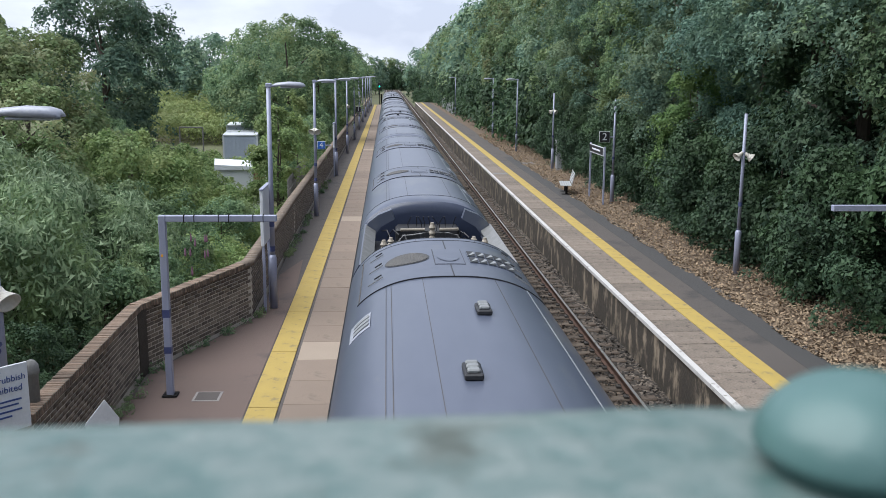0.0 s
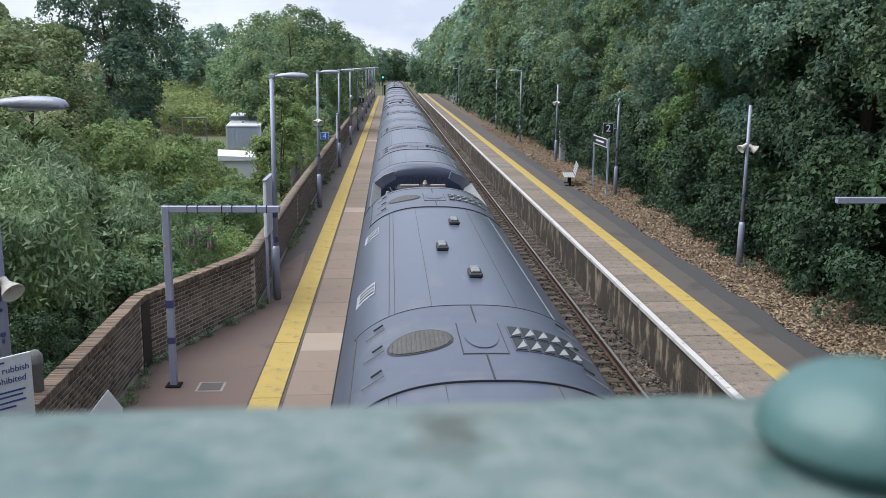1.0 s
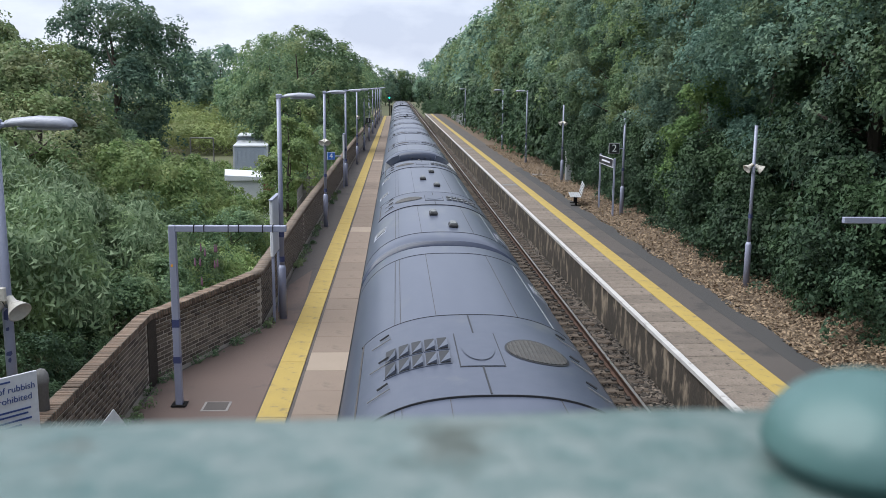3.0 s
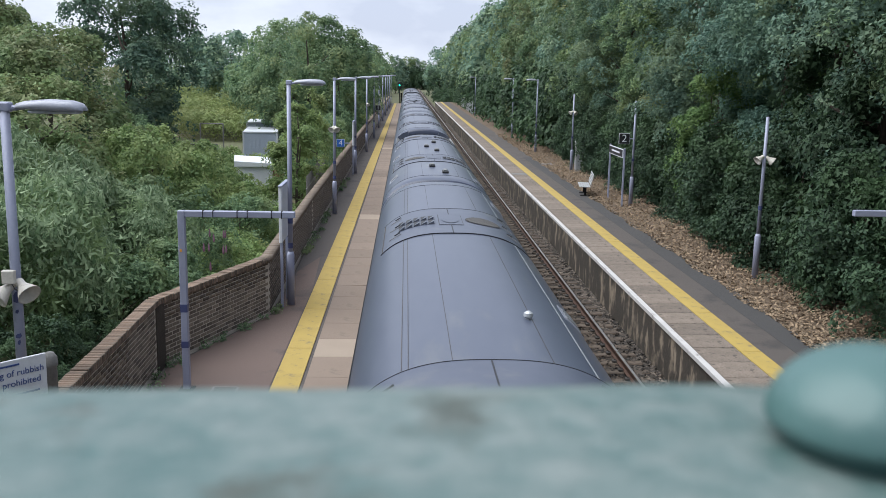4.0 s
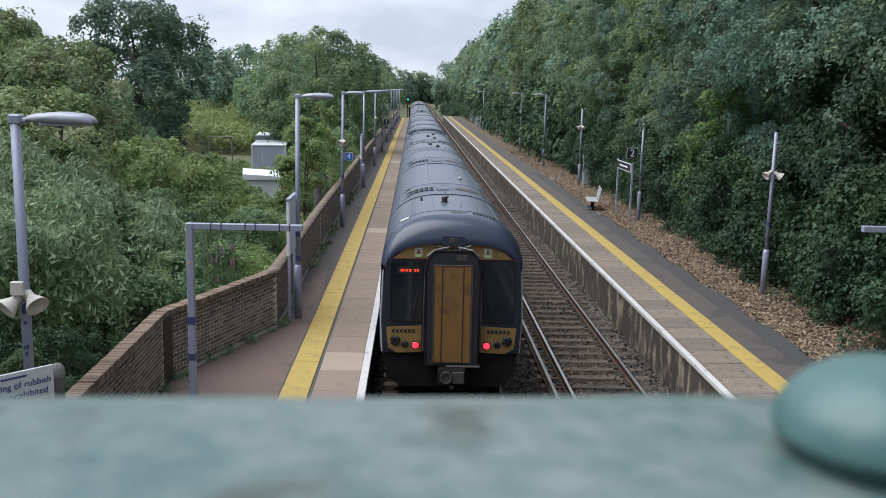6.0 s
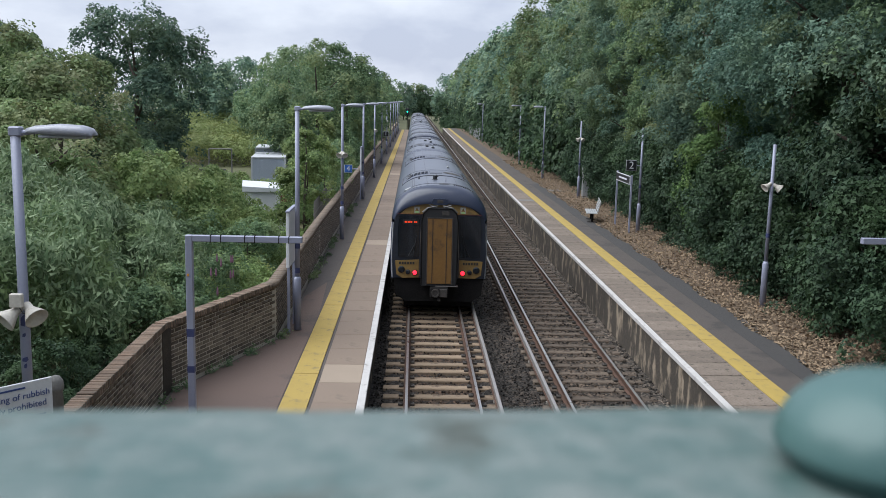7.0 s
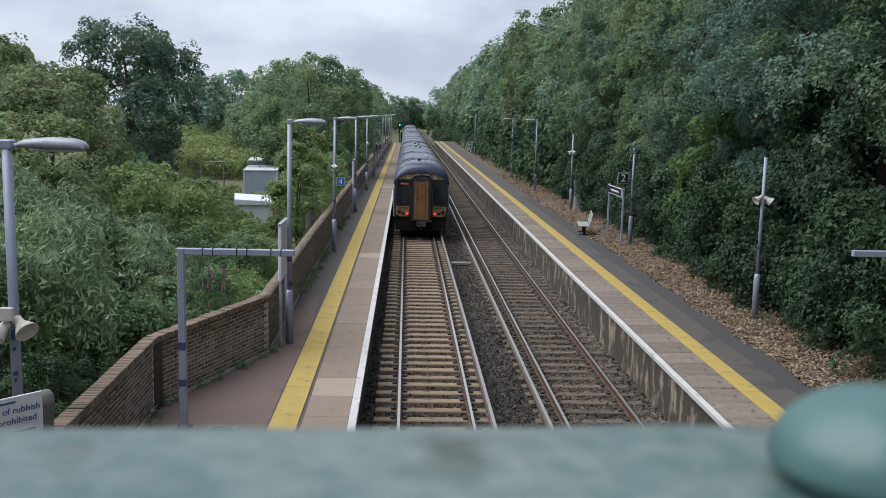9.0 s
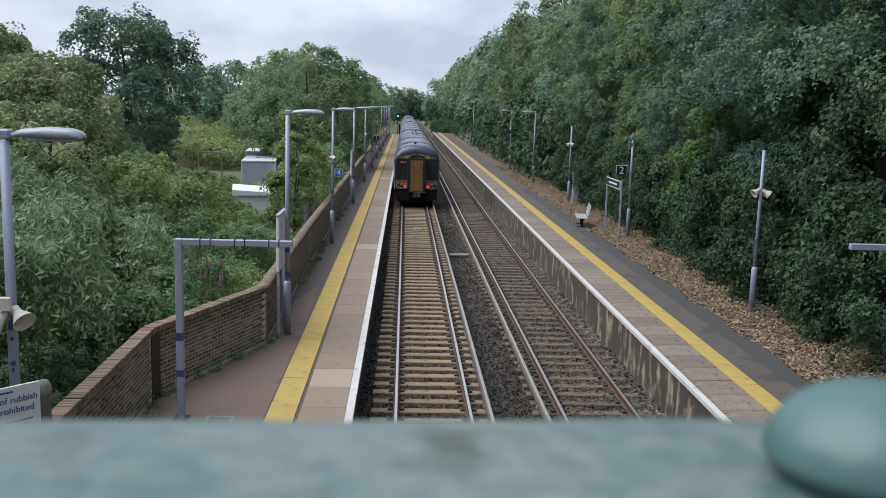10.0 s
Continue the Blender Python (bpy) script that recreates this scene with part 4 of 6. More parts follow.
part("red_panel", boxed(1.102, 1.12, -1.3, 1.1, 1.3, 2.2), "red_panel", shed, "red printed panel")
pipe = thing("pipe_frame", None, "grey pipe frame beside the containers", "frame")
for x in (-15.2, -13.6):
    part("upright", tube(bmesh.new(), [(x, 66, GROUND_Z), (x, 66, 2.4)], [.05, .05], 7), "concrete", pipe)
part("crossbar", tube(bmesh.new(), [(-15.2, 66, 2.4), (-13.6, 66, 2.4)], [.05, .05], 7), "concrete", pipe)
part("yard_wall", boxed(-18.5, -13.2, 61.8, 62.0, GROUND_Z, 1.3), "concrete", thing("yard_wall", kind="structure", label="low concrete wall of the yard", category="wall"))

# ---------------------------------------------------------------- the train
CAR, PITCH = 19.95, 20.4


def roof_z(x):
    return 2.6 + 1.1 * max(0.0, 1 - (abs(x) / 1.385) ** 2.65) ** .43


def arc(x0, x1, n):
    return [x0 + (x1 - x0) * k / n for k in range(n + 1)]


def patch(bm, x0, x1, y0, y1, lift, thick=.03, n=16):
    """A curved plate lying on the roof."""
    top, bot = [], []
    for y in (y0, y1):
        top.append([bm.verts.new((x, y, roof_z(x) + lift)) for x in arc(x0, x1, n)])
        bot.append([bm.verts.new((x, y, roof_z(x) + lift - thick)) for x in arc(x0, x1, n)])
    for k in range(n):
        bm.faces.new((top[0][k], top[0][k + 1], top[1][k + 1], top[1][k]))
        bm.faces.new((bot[0][k], bot[1][k], bot[1][k + 1], bot[0][k + 1]))
        bm.faces.new((top[0][k], bot[0][k], bot[0][k + 1], top[0][k + 1]))
        bm.faces.new((top[1][k], top[1][k + 1], bot[1][k + 1], bot[1][k]))
    for a in (0, n):
        bm.faces.new((top[0][a], top[1][a], bot[1][a], bot[0][a]))
    return bm


def oval(bm, cx, cy, rx, ry, lift, rings=4, seg=28):
    c = bm.verts.new((cx, cy, roof_z(cx) + lift))
    last = None
    for r in range(1, rings + 1):
        f = r / rings
        ring = []
        for k in range(seg):
            a = 2 * math.pi * k / seg
            x, y = cx + rx * f * math.cos(a), cy + ry * f * math.sin(a)
            ring.append(bm.verts.new((x, y, roof_z(x) + lift)))
        for k in range(seg):
            if last:
                bm.faces.new((last[k], last[(k + 1) % seg], ring[(k + 1) % seg], ring[k]))
            else:
                bm.faces.new((c, ring[k], ring[(k + 1) % seg]))
        last = ring
    return bm


def shell(bm, y0, y1):
    rows = [[bm.verts.new((x, y, roof_z(x))) for x in ROOF_X] for y in (y0, y1)]
    for k in range(len(ROOF_X) - 1):
        bm.faces.new((rows[0][k], rows[0][k + 1], rows[1][k + 1], rows[1][k]))
    return bm


ROOF_X = [1.385 * math.sin(a) for a in arc(-math.pi / 2, math.pi / 2, 64)]


def end_dome(y, way, seam):
    """The rounded end of a roof, a blue-grey top and a dark face. way: 1 when the carriage lies ahead of y."""
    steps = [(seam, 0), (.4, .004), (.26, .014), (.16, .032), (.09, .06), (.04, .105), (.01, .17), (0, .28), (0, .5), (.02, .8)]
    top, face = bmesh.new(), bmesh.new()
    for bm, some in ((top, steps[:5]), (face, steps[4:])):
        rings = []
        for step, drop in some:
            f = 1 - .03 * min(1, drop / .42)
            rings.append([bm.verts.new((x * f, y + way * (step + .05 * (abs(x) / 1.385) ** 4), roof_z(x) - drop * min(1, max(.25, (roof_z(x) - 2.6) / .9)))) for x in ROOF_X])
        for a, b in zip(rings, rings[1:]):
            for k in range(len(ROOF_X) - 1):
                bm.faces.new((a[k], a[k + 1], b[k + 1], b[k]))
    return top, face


def ac_panel(car, y0, y1, s, tidy=True):
    """Air-conditioning hatch: raised plate, round fan grille, slots, centre hatch, rails."""
    ln = y1 - y0
    p = part("roof_hatch", patch(bmesh.new(), -1.12, 1.12, y0, y1, .012, .04, 60), "roof_panel", car, "raised air-conditioning cover", smooth=False)
    for y in (y0, y1):
        part("hatch_seal", patch(bmesh.new(), -1.15, 1.15, y - .005, y + .005, .017, .03, 60), "black_seal", p)
    for x in (-1.13, 1.13):
        part("hatch_edge", patch(bmesh.new(), x - .008, x + .008, y0, y1, .018, .03, 2), "equip", p)
    part("fan_rim", oval(bmesh.new(), -s * .52, y0 + ln * .5, .30, ln * .15, .018), "black_seal", p)
    part("fan_grille", oval(bmesh.new(), -s * .52, y0 + ln * .5, .28, ln * .135, .022), "mesh_grille", p, "round dark fan grille")
    for k in range(13):
        xx = -s * .52 - .252 + k * .042
        hy = ln * .135 * math.sqrt(max(0, 1 - ((xx + s * .52) / .28) ** 2))
        part("fan_bar", patch(bmesh.new(), xx - .005, xx + .005, y0 + ln * .5 - hy, y0 + ln * .5 + hy, .026, .01, 1), "equip", p)
    part("centre_seal", patch(bmesh.new(), -.2 + s * .03, .2 + s * .03, y0 + ln * .29, y1 - ln * .29, .016, .03, 14), "black_seal", p)
    part("centre_hatch", patch(bmesh.new(), -.19 + s * .03, .19 + s * .03, y0 + ln * .295, y1 - ln * .295, .02, .03, 14), "roof_panel", p)
    part("centre_lid", oval(bmesh.new(), s * .03, y0 + ln * .5, .15, ln * .15, .028), "roof_panel", p)
    for a, b in ((y0 + .03, y0 + ln * .3), (y1 - ln * .3, y1 - .03)):
        part("centre_gap", patch(bmesh.new(), s * .03 - .007, s * .03 + .007, a, b, .017, .02, 1), "black_seal", p)
    for row in range(2):
        for k in range(5):
            xx = s * (.35 + k * .122)
            yy = y0 + ln * (.34 + .17 * row)
            part("slot_frame", patch(bmesh.new(), xx - .058, xx + .058, yy - .012, yy + ln * .14 + .012, .022, .02, 2), "roof_panel", p)
            part("slot", patch(bmesh.new(), xx - .046, xx + .046, yy, yy + ln * .14, .027, .02, 2), "black_seal", p)
            # wedge cowl; its glint is painted in as paler grey where s > 0
            bm = bmesh.new()
            lo = [bm.verts.new((xx + q * .044, yy + v * ln * .14, roof_z(xx + q * .044) + .03 + h)) for q, v, h in ((-1, .03, 0), (1, .03, 0), (1, .75, .012), (1, .03, .03))]
            for f in ((0, 1, 3), (1, 2, 3), (0, 3, 2), (0, 2, 1)):
                bm.faces.new([lo[q] for q in f])
            part("slot_cowl", bm, "roof_panel" if s < 0 else "aerial_grey", p)
    for sx in (-1, 1):
        for k in range(3):
            yy = y0 + ln * (.18 + .3 * k)
            part("lifting_rail", tube(bmesh.new(), [(sx * 1.03, yy - .02 * sx, roof_z(1.03) + .035), (sx * .84, yy + .05, roof_z(.84) + .035)], [.006, .006], 5), "equip_pale", p)
            part("lifting_rail", tube(bmesh.new(), [(sx * .95, yy + .18, roof_z(.95) + .035), (sx * .86, yy + .22, roof_z(.86) + .035)], [.01, .01], 5), "black_seal", p)
    return p


def antenna_block(car, x, y):
    t = part("aerial_base", boxed(-.078, .078, -.17, .17, 0, .055, .012, m=pose(x, y, roof_z(x))), "black_seal", car)
    bm = boxed(-.028, .028, -.13, .13, .05, .078)
    for k in (-1, 0, 1):
        box(bm, -.054, .054, k * .1 - .034, k * .1 + .034, .05, .088, .012)
    bmesh.ops.transform(bm, matrix=pose(x, y, roof_z(x)), verts=bm.verts)
    part("aerial_cap", bm, "aerial_grey", t, "ribbed grey aerial cap")
    return t


def side_vent(car, x, y):
    t = part("side_vent", patch(bmesh.new(), x - .02, x + .2, y - .04, y + .56, .012, .03, 6), "lamp_grey", car)
    for k in range(3):
        part("vent_fin", patch(bmesh.new(), x + .02, x + .18, y + .05 + k * .15, y + .15 + k * .15, .03, .03, 4), "aerial_grey", t)


def bogie(car, yc):
    b = part("bogie", boxed(-1.1, 1.1, yc - 1.6, yc + 1.6, .3, .55, .05), "underframe", car)
    for dy in (-1.3, 1.3):
        for sx in (-1, 1):
            part("wheel", lathe(bmesh.new(), [(.42, -.06), (.42, .02), (.45, .02), (.45, .05), (.3, .06), (.1, .08)], 20, pose(sx * .74, yc + dy, .42, 0, sx * -90, 0)), "rail_rust", b)


def carriage(kind, label):
    """kind: rear cab, well, plain, front cab. Local y runs forward from the rear end."""
    car = thing("railway_carriage", None, label, "train carriage", "carriages of the train")
    y0 = .14 if kind == "rear" else 0.0
    y1 = CAR - .36 if kind == "front" else CAR
    yw = 15.6 if kind == "well" else y1
    ra = y0 if kind == "rear" else .23
    rb = yw if kind in ("well", "front") else 18.65
    part("roof", shell(bmesh.new(), ra, rb), "roof", car, "dull blue-grey curved roof", smooth=True)
    if kind != "rear":
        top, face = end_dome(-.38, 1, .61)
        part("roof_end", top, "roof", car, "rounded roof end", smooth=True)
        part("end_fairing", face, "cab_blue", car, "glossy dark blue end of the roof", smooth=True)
    if kind in ("rear", "plain"):
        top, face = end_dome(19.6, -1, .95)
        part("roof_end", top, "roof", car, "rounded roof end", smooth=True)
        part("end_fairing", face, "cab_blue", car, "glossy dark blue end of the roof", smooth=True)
    for side in (-1, 1):
        bm = bmesh.new()
        prof = [(1.385, 2.6), (1.40, 2.2), (1.41, 1.7), (1.40, 1.2), (1.37, .95), (1.33, .95), (1.33, 2.6)]
        loft(bm, [[(side * x, y, z) for x, z in prof] for y in (y0 if kind == "rear" else -.3, 19.5 if kind in ("rear", "plain") else y1)])
        sd = part("side", bm, "body", car)
        for k in range(7):
            yy = 2.2 + k * 2.3
            part("window", boxed(side * 1.402 - .012, side * 1.402 + .012, yy, yy + 1.6, 1.75, 2.45, .004), "glass_dark", sd)
    part("gutter", patch(bmesh.new(), 1.325, 1.35, y0, y1, .012, .02, 1), "black_seal", car)
    part("gutter", patch(bmesh.new(), -1.35, -1.325, y0, y1, .012, .02, 1), "black_seal", car)
    part("underframe", boxed(-1.25, 1.25, .3 if kind != "rear" else .5, CAR - .3, .32, .97, .03), "underframe", car)
    bogie(car, 3.0)
    bogie(car, CAR - 3.0)
    mir = -1 if kind in ("well", "plain") else 1
    # long seams
    for x, w, m_ in ((-.80, .003, "equip"), (-.74, .003, "equip"), (.92, .007, "pale_metal"), (.52, .0025, "equip"), (-.36, .0025, "equip")):
        part("roof_seam", patch(bmesh.new(), x - w, x + w, ra + .05, rb - .05, .004, .02, 1), m_, car)
    for yy in ((y0 + .55) if kind == "rear" else .24, rb - .01):
        part("roof_band", patch(bmesh.new(), -1.37, 1.37, yy - .006, yy + .006, .006, .03, 60), "black_seal", car)
    if kind in ("rear", "front"):
        f = (lambda y: y) if kind == "rear" else (lambda y: CAR - y)
        for a, b in ((3.5, 5.9), (12.3, 14.9)):
            ya, yb = sorted((f(a), f(b)))
            ac_panel(car, ya, yb, -1 if kind == "rear" else 1)
        # mushroom vent and small fittings
        v = part("roof_vent", lathe(bmesh.new(), [(.11, 0), (.105, .012), (.065, .022), (.062, .10), (.07, .105), (.066, .125), (.02, .13)], 16, pose(-.11, f(2.05), roof_z(0) - .01)), "black_seal", car, "black mushroom vent", smooth=False)
        part("vent_ring", lathe(bmesh.new(), [(.055, 0), (.055, .02), (.035, .022)], 12, pose(-.03, f(3.05), roof_z(0))), "equip", car)
        part("roof_globe", lathe(bmesh.new(), [(.03, 0), (.03, .02), (.05, .04), (.047, .075), (.015, .095)], 12, pose(.48, f(7.4), roof_z(.48) - .01)), "pale_metal", car, "pale round aerial")
        part("whip_aerial", tube(bmesh.new(), [(.2, f(1.15), roof_z(.2)), (.2, f(1.15), roof_z(.2) + .12)], [.008, .004], 5), "black_seal", car)
        bm = bmesh.new()
        for k in range(9):
            xx = .42 + k * .066
            ya, yb = sorted((f(.30), f(.62)))
            patch(bm, xx - .016, xx + .016, ya, yb, .02, .02, 1)
        part("louvre", bm, "black_seal", car, "row of dark louvre slots")
        part("cab_grille", oval(bmesh.new(), .12, f(.44), .17, .10, .01), "mesh_grille", car)
        part("step", boxed(-.1, .1, -.06, .06, 0, .06, .01, m=pose(-.92, f(.44), roof_z(.92) - .02, 0, -25, 0)), "pale_metal", car)
        for k in range(8):
            part("rivet_tab", patch(bmesh.new(), -.62, -.57, f(3.3 - k * .09) - .01, f(3.3 - k * .09) + .01, .01, .02, 1), "black_seal", car)
        side_vent(car, 1.02, f(8.2))
        side_vent(car, 1.02, f(17.0))
    else:
        for a, b in ((3.8, 6.1), (12.85, 15.3)):
            ac_panel(car, a, b, 1)
        for x, y in () if kind == "plain" else ((.21, 11.2), (-.09, 9.15), (.21, 7.55), (-.08, 2.4), (.21, .9)):
            antenna_block(car, x, y)
        if kind == "well":
            for y in (11.4, 7.5, 1.6):
                side_vent(car, -1.17, y)
            side_vent(car, 1.0, .9)
        else:
            for y in (2.4, 7.4, 10.6):
                side_vent(car, 1.0, y)
    if kind == "well":
        # equipment well at the far end of the roof
        well = part("roof_well", boxed(-1.2, 1.2, yw, CAR - .46, 2.9, 2.95), "black_seal", car, "open roof well full of electrical gear")
        for s in (-1, 1):
            bm = bmesh.new()
            loft(bm, [[(s * 1.385, y, 2.6), (s * 1.35, y, 2.9), (s * 1.29, y, 3.14), (s * 1.21, y, 3.29), (s * 1.16, y, 3.3), (s * 1.02, y, 3.05), (s * 1.25, y, 2.6)] for y in (yw, CAR - .48)])
            part("well_side", bm, "roof", well, "sloping blue-grey side of the well")
            bm = bmesh.new()
            loft(bm, [[(s * 1.165, y, 3.302), (s * 1.185, y, 3.325), (s * 1.0, y, 3.2), (s * 1.0, y, 3.17)] for y in (yw + .02, CAR - .74)])
            part("well_flange", bm, "equip_pale", well, "grey flange of the well")
        part("well_end", boxed(-1.1, 1.1, yw - .02, yw + .02, 3.0, 3.34), "black_seal", well)
        r2 = np.random.default_rng(3)
        for xa, ya, h in ((-.78, 16.3, .34), (-.84, 17.0, .4), (-.72, 17.8, .3), (.8, 16.5, .34), (.86, 17.2, .4), (.74, 17.9, .3), (.02, 18.2, .5), (-.3, 16.6, .25), (.35, 16.9, .25)):
            prof = [(.04, 2.95), (.04, 3.0)]
            for q in range(5):
                prof += [(.062, 3.0 + h * (q + .3) / 5), (.038, 3.0 + h * (q + .8) / 5)]
            part("insulator", lathe(bmesh.new(), prof + [(.03, 3.02 + h)], 10, pose(xa, ya, 0)), "equip_tan", well, "ribbed tan insulator")
        for k in range(13):
            ya, xa, xb = 16.0 + k * .2 + r2.uniform(-.08, .08), r2.uniform(-1.0, -.6), r2.uniform(.55, 1.0)
            za, dy = r2.uniform(3.05, 3.3), r2.uniform(-.25, .25)
            pts = [(xa + (xb - xa) * q / 8, ya + dy * math.sin(q * .8), za + .1 * math.sin(math.pi * q / 8) * r2.uniform(.6, 1.2) - (.2 if q in (0, 8) else 0)) for q in range(9)]
            part("cable", tube(bmesh.new(), pts, [.022 if k % 3 else .013] * 9, 6), "equip_pale" if k % 5 == 2 else "black_seal", well)
        for k in range(26):
            xa, ya = r2.uniform(-.9, .9), r2.uniform(yw + .3, CAR - 1.0)
            xb, yb = xa + r2.uniform(-.22, .22), ya + r2.uniform(.1, .6)
            za, zb = r2.uniform(2.98, 3.2), r2.uniform(2.98, 3.25)
            part("cable", tube(bmesh.new(), [(xa, ya, za), ((xa + xb) / 2, (ya + yb) / 2, max(za, zb) + .06), (xb, yb, zb)], [.012] * 3, 6), "black_seal", well)
        for k in range(14):
            xa, ya, w = r2.uniform(-.85, .6), r2.uniform(yw + .4, CAR - 1.0), r2.uniform(.1, .35)
            part("switch_box", boxed(xa, xa + w, ya, ya + .14, 2.95, r2.uniform(3.02, 3.2), .01), "equip", well)
        for (xa, xb, ya, z) in ((-.55, -.12, 18.0, 3.42), (.14, .48, 18.05, 3.42), (-.7, .55, 17.0, 3.33), (-.25, .75, 16.4, 3.24)):
            part("bus_bar", tube(bmesh.new(), [(xa, ya, z), (xb, ya + .03, z)], [.026, .026], 8), "equip_tan", well)
        for k in range(9):
            xa = -.36 + k * .095
            part("wire", tube(bmesh.new(), [(xa, 18.9, 3.1), (xa + r2.uniform(-.05, .05), 18.85, 3.4), (xa + r2.uniform(-.1, .1), 18.7, 3.55)], [.008] * 3, 5), "black_seal", well)
        for s in (-1, 1):
            rib = [(1.30, 2.9), (1.25, 3.17), (1.13, 3.36), (.95, 3.5), (.70, 3.6), (.64, 3.42), (.9, 3.27), (1.08, 3.02), (1.14, 2.9)]
            part("end_rib", xz_plate(bmesh.new(), [(s * x, z) for x, z in rib], CAR - .72, CAR - .48), "roof", well, "curved shoulder plate at the end of the well")
    # gangway to the next carriage
    if kind != "front":
        part("gangway_bellows", boxed(-.62, .62, CAR - .45, PITCH - .2, .95, 3.2, .05), "black_seal", car)
        part("end_wall", boxed(-1.3, 1.3, CAR - .5, CAR - .45, .95, 2.95), "black_seal", car)
    if kind != "rear":
        part("end_wall", boxed(-1.3, 1.3, -.3, -.25, .95, 2.95), "black_seal", car)
    if kind == "rear":
        cab_end(car)
    return car


def xz_plate(bm, pts, y0, y1):
    lo = [bm.verts.new((x, y0, z)) for x, z in pts]
    hi = [bm.verts.new((x, y1, z)) for x, z in pts]
    n = len(pts)
    bm.faces.new(lo)
    bm.faces.new(hi[::-1])
    for i in range(n):
        bm.faces.new((lo[i], hi[i], hi[(i + 1) % n], lo[(i + 1) % n]))
    return bm


def cab_end(car):
    """Rear cab: blue dome, yellow band, two dark windscreens, ochre gangway door, lamps, coupler."""
    before = set(car.children)
    xs = [1.375 * math.sin(a) for a in arc(-math.pi / 2, math.pi / 2, 28)]
    rings = []
    for y, d, sx in ((.96, 0, 1), (.7, .012, 1), (.45, .05, .995), (.25, .13, .985), (.11, .23, .97), (.03, .33, .955), (-.01, .42, .945), (.0, .47, .94)):
        rings.append([(x * sx, y + .16 * (abs(x) / 1.37) ** 3 * (1 - y), roof_z(x) - d * max(.18, (roof_z(x) - 2.6) / 1.1)) for x in xs])
    bm = bmesh.new()
    vr = [[bm.verts.new(p) for p in r] for r in rings]
    for a, b in zip(vr, vr[1:]):
        for k in range(28):
            bm.faces.new((a[k], a[k + 1], b[k + 1], b[k]))
    for v in bm.verts:                    # the nose reaches out over the cab end
        g = max(0, 1 - v.co.y / .96)
        v.co.y = -.36 + v.co.y * .5208
        v.co.z -= .025 * g
    dome = part("cab_dome", bm, "cab_blue", car, "rounded glossy dark blue cab roof", smooth=True)
    lh = part("dome_lamp", xz_plate(bmesh.new(), [(-.2, 3.14), (.2, 3.14), (.25, 3.21), (.2, 3.31), (-.2, 3.31), (-.25, 3.21)], -.095, .1), "cab_blue", car, "dark blue lamp housing")
    part("lamp_lens", boxed(-.085, .085, -.1, -.09, 3.19, 3.275, .004), "equip", lh)
    face = [(-1.30, 2.6), (-1.22, 2.9), (-1.0, 3.06), (-.7, 3.18), (-.3, 3.25), (0, 3.26), (.3, 3.25), (.7, 3.18), (1.0, 3.06), (1.22, 2.9), (1.30, 2.6), (1.35, 1.6), (1.32, 1.0), (-1.32, 1.0), (-1.35, 1.6)]
    part("cab_face", xz_plate(bmesh.new(), face, .03, 1.2), "cab_black", car, "black cab end")
    band = [(-1.13, 2.86), (-.97, 3.0), (-.7, 3.14), (-.3, 3.21), (.3, 3.21), (.7, 3.14), (.97, 3.0), (1.13, 2.86)]
    part("yellow_band", xz_plate(bmesh.new(), band, .012, .05), "cab_yellow", car, "yellow band above the windscreens")
    part("band_edge", boxed(-1.22, 1.22, .006, .03, 2.852, 2.86), "red_panel", car)
    for s in (-1, 1):
        w = part("windscreen", xz_plate(bmesh.new(), [(s * .58, 1.62), (s * 1.18, 1.62), (s * 1.20, 2.3), (s * 1.17, 2.80), (s * .58, 2.80)][::s], .006, .04), "glass_dark", car, "dark raked windscreen")
        part("wiper", tube(bmesh.new(), [(s * .75, -.01, 1.62), (s * .66, -.02, 2.25)], [.012, .008], 5), "black_seal", w)
        part("wiper_arm", tube(bmesh.new(), [(s * .9, -.01, 1.62), (s * .68, -.02, 2.05)], [.01, .008], 5), "black_seal", w)
        lp = part("lamp_panel", xz_plate(bmesh.new(), [(s * .58, 1.02), (s * 1.05, 1.0), (s * 1.22, 1.10), (s * 1.26, 1.5), (s * .58, 1.54)][::s], .0, .04), "cab_yellow", car, "yellow lamp panel")
        part("tail_lamp", lathe(bmesh.new(), [(.062, 0), (.062, .03), (.04, .045)], 14, pose(s * .69, .0, 1.16, 90)), "red_lamp", lp, "glowing red tail lamp")
        part("lamp_rim", lathe(bmesh.new(), [(.085, 0), (.085, .02), (.06, .025)], 14, pose(s * .69, .004, 1.16, 90)), "black_seal", lp)
        part("marker_lamp", lathe(bmesh.new(), [(.07, 0), (.07, .03), (.045, .04)], 14, pose(s * .89, .0, 1.18, 90)), "glass_dark", lp)
        part("head_lamp", lathe(bmesh.new(), [(.1, 0), (.1, .03), (.07, .045)], 16, pose(s * 1.08, .0, 1.25, 90)), "glass_dark", lp)
        for k in range(6):
            part("number_bar", boxed(s * .92 - .23 + k * .078, s * .92 - .175 + k * .078, -.008, .0, 1.40, 1.47), "black_seal", lp)
        part("corner_strip", tube(bmesh.new(), [(s * 1.34, .1, 1.0), (s * 1.37, .1, 1.7), (s * 1.33, .12, 2.6)], [.018] * 3, 6), "pale_metal", car)
        lb = part("warning_label", boxed(s * .66 - .075, s * .66 + .075, .0, .012, 2.885, 3.07), "label_white", car, "white and yellow warning label")
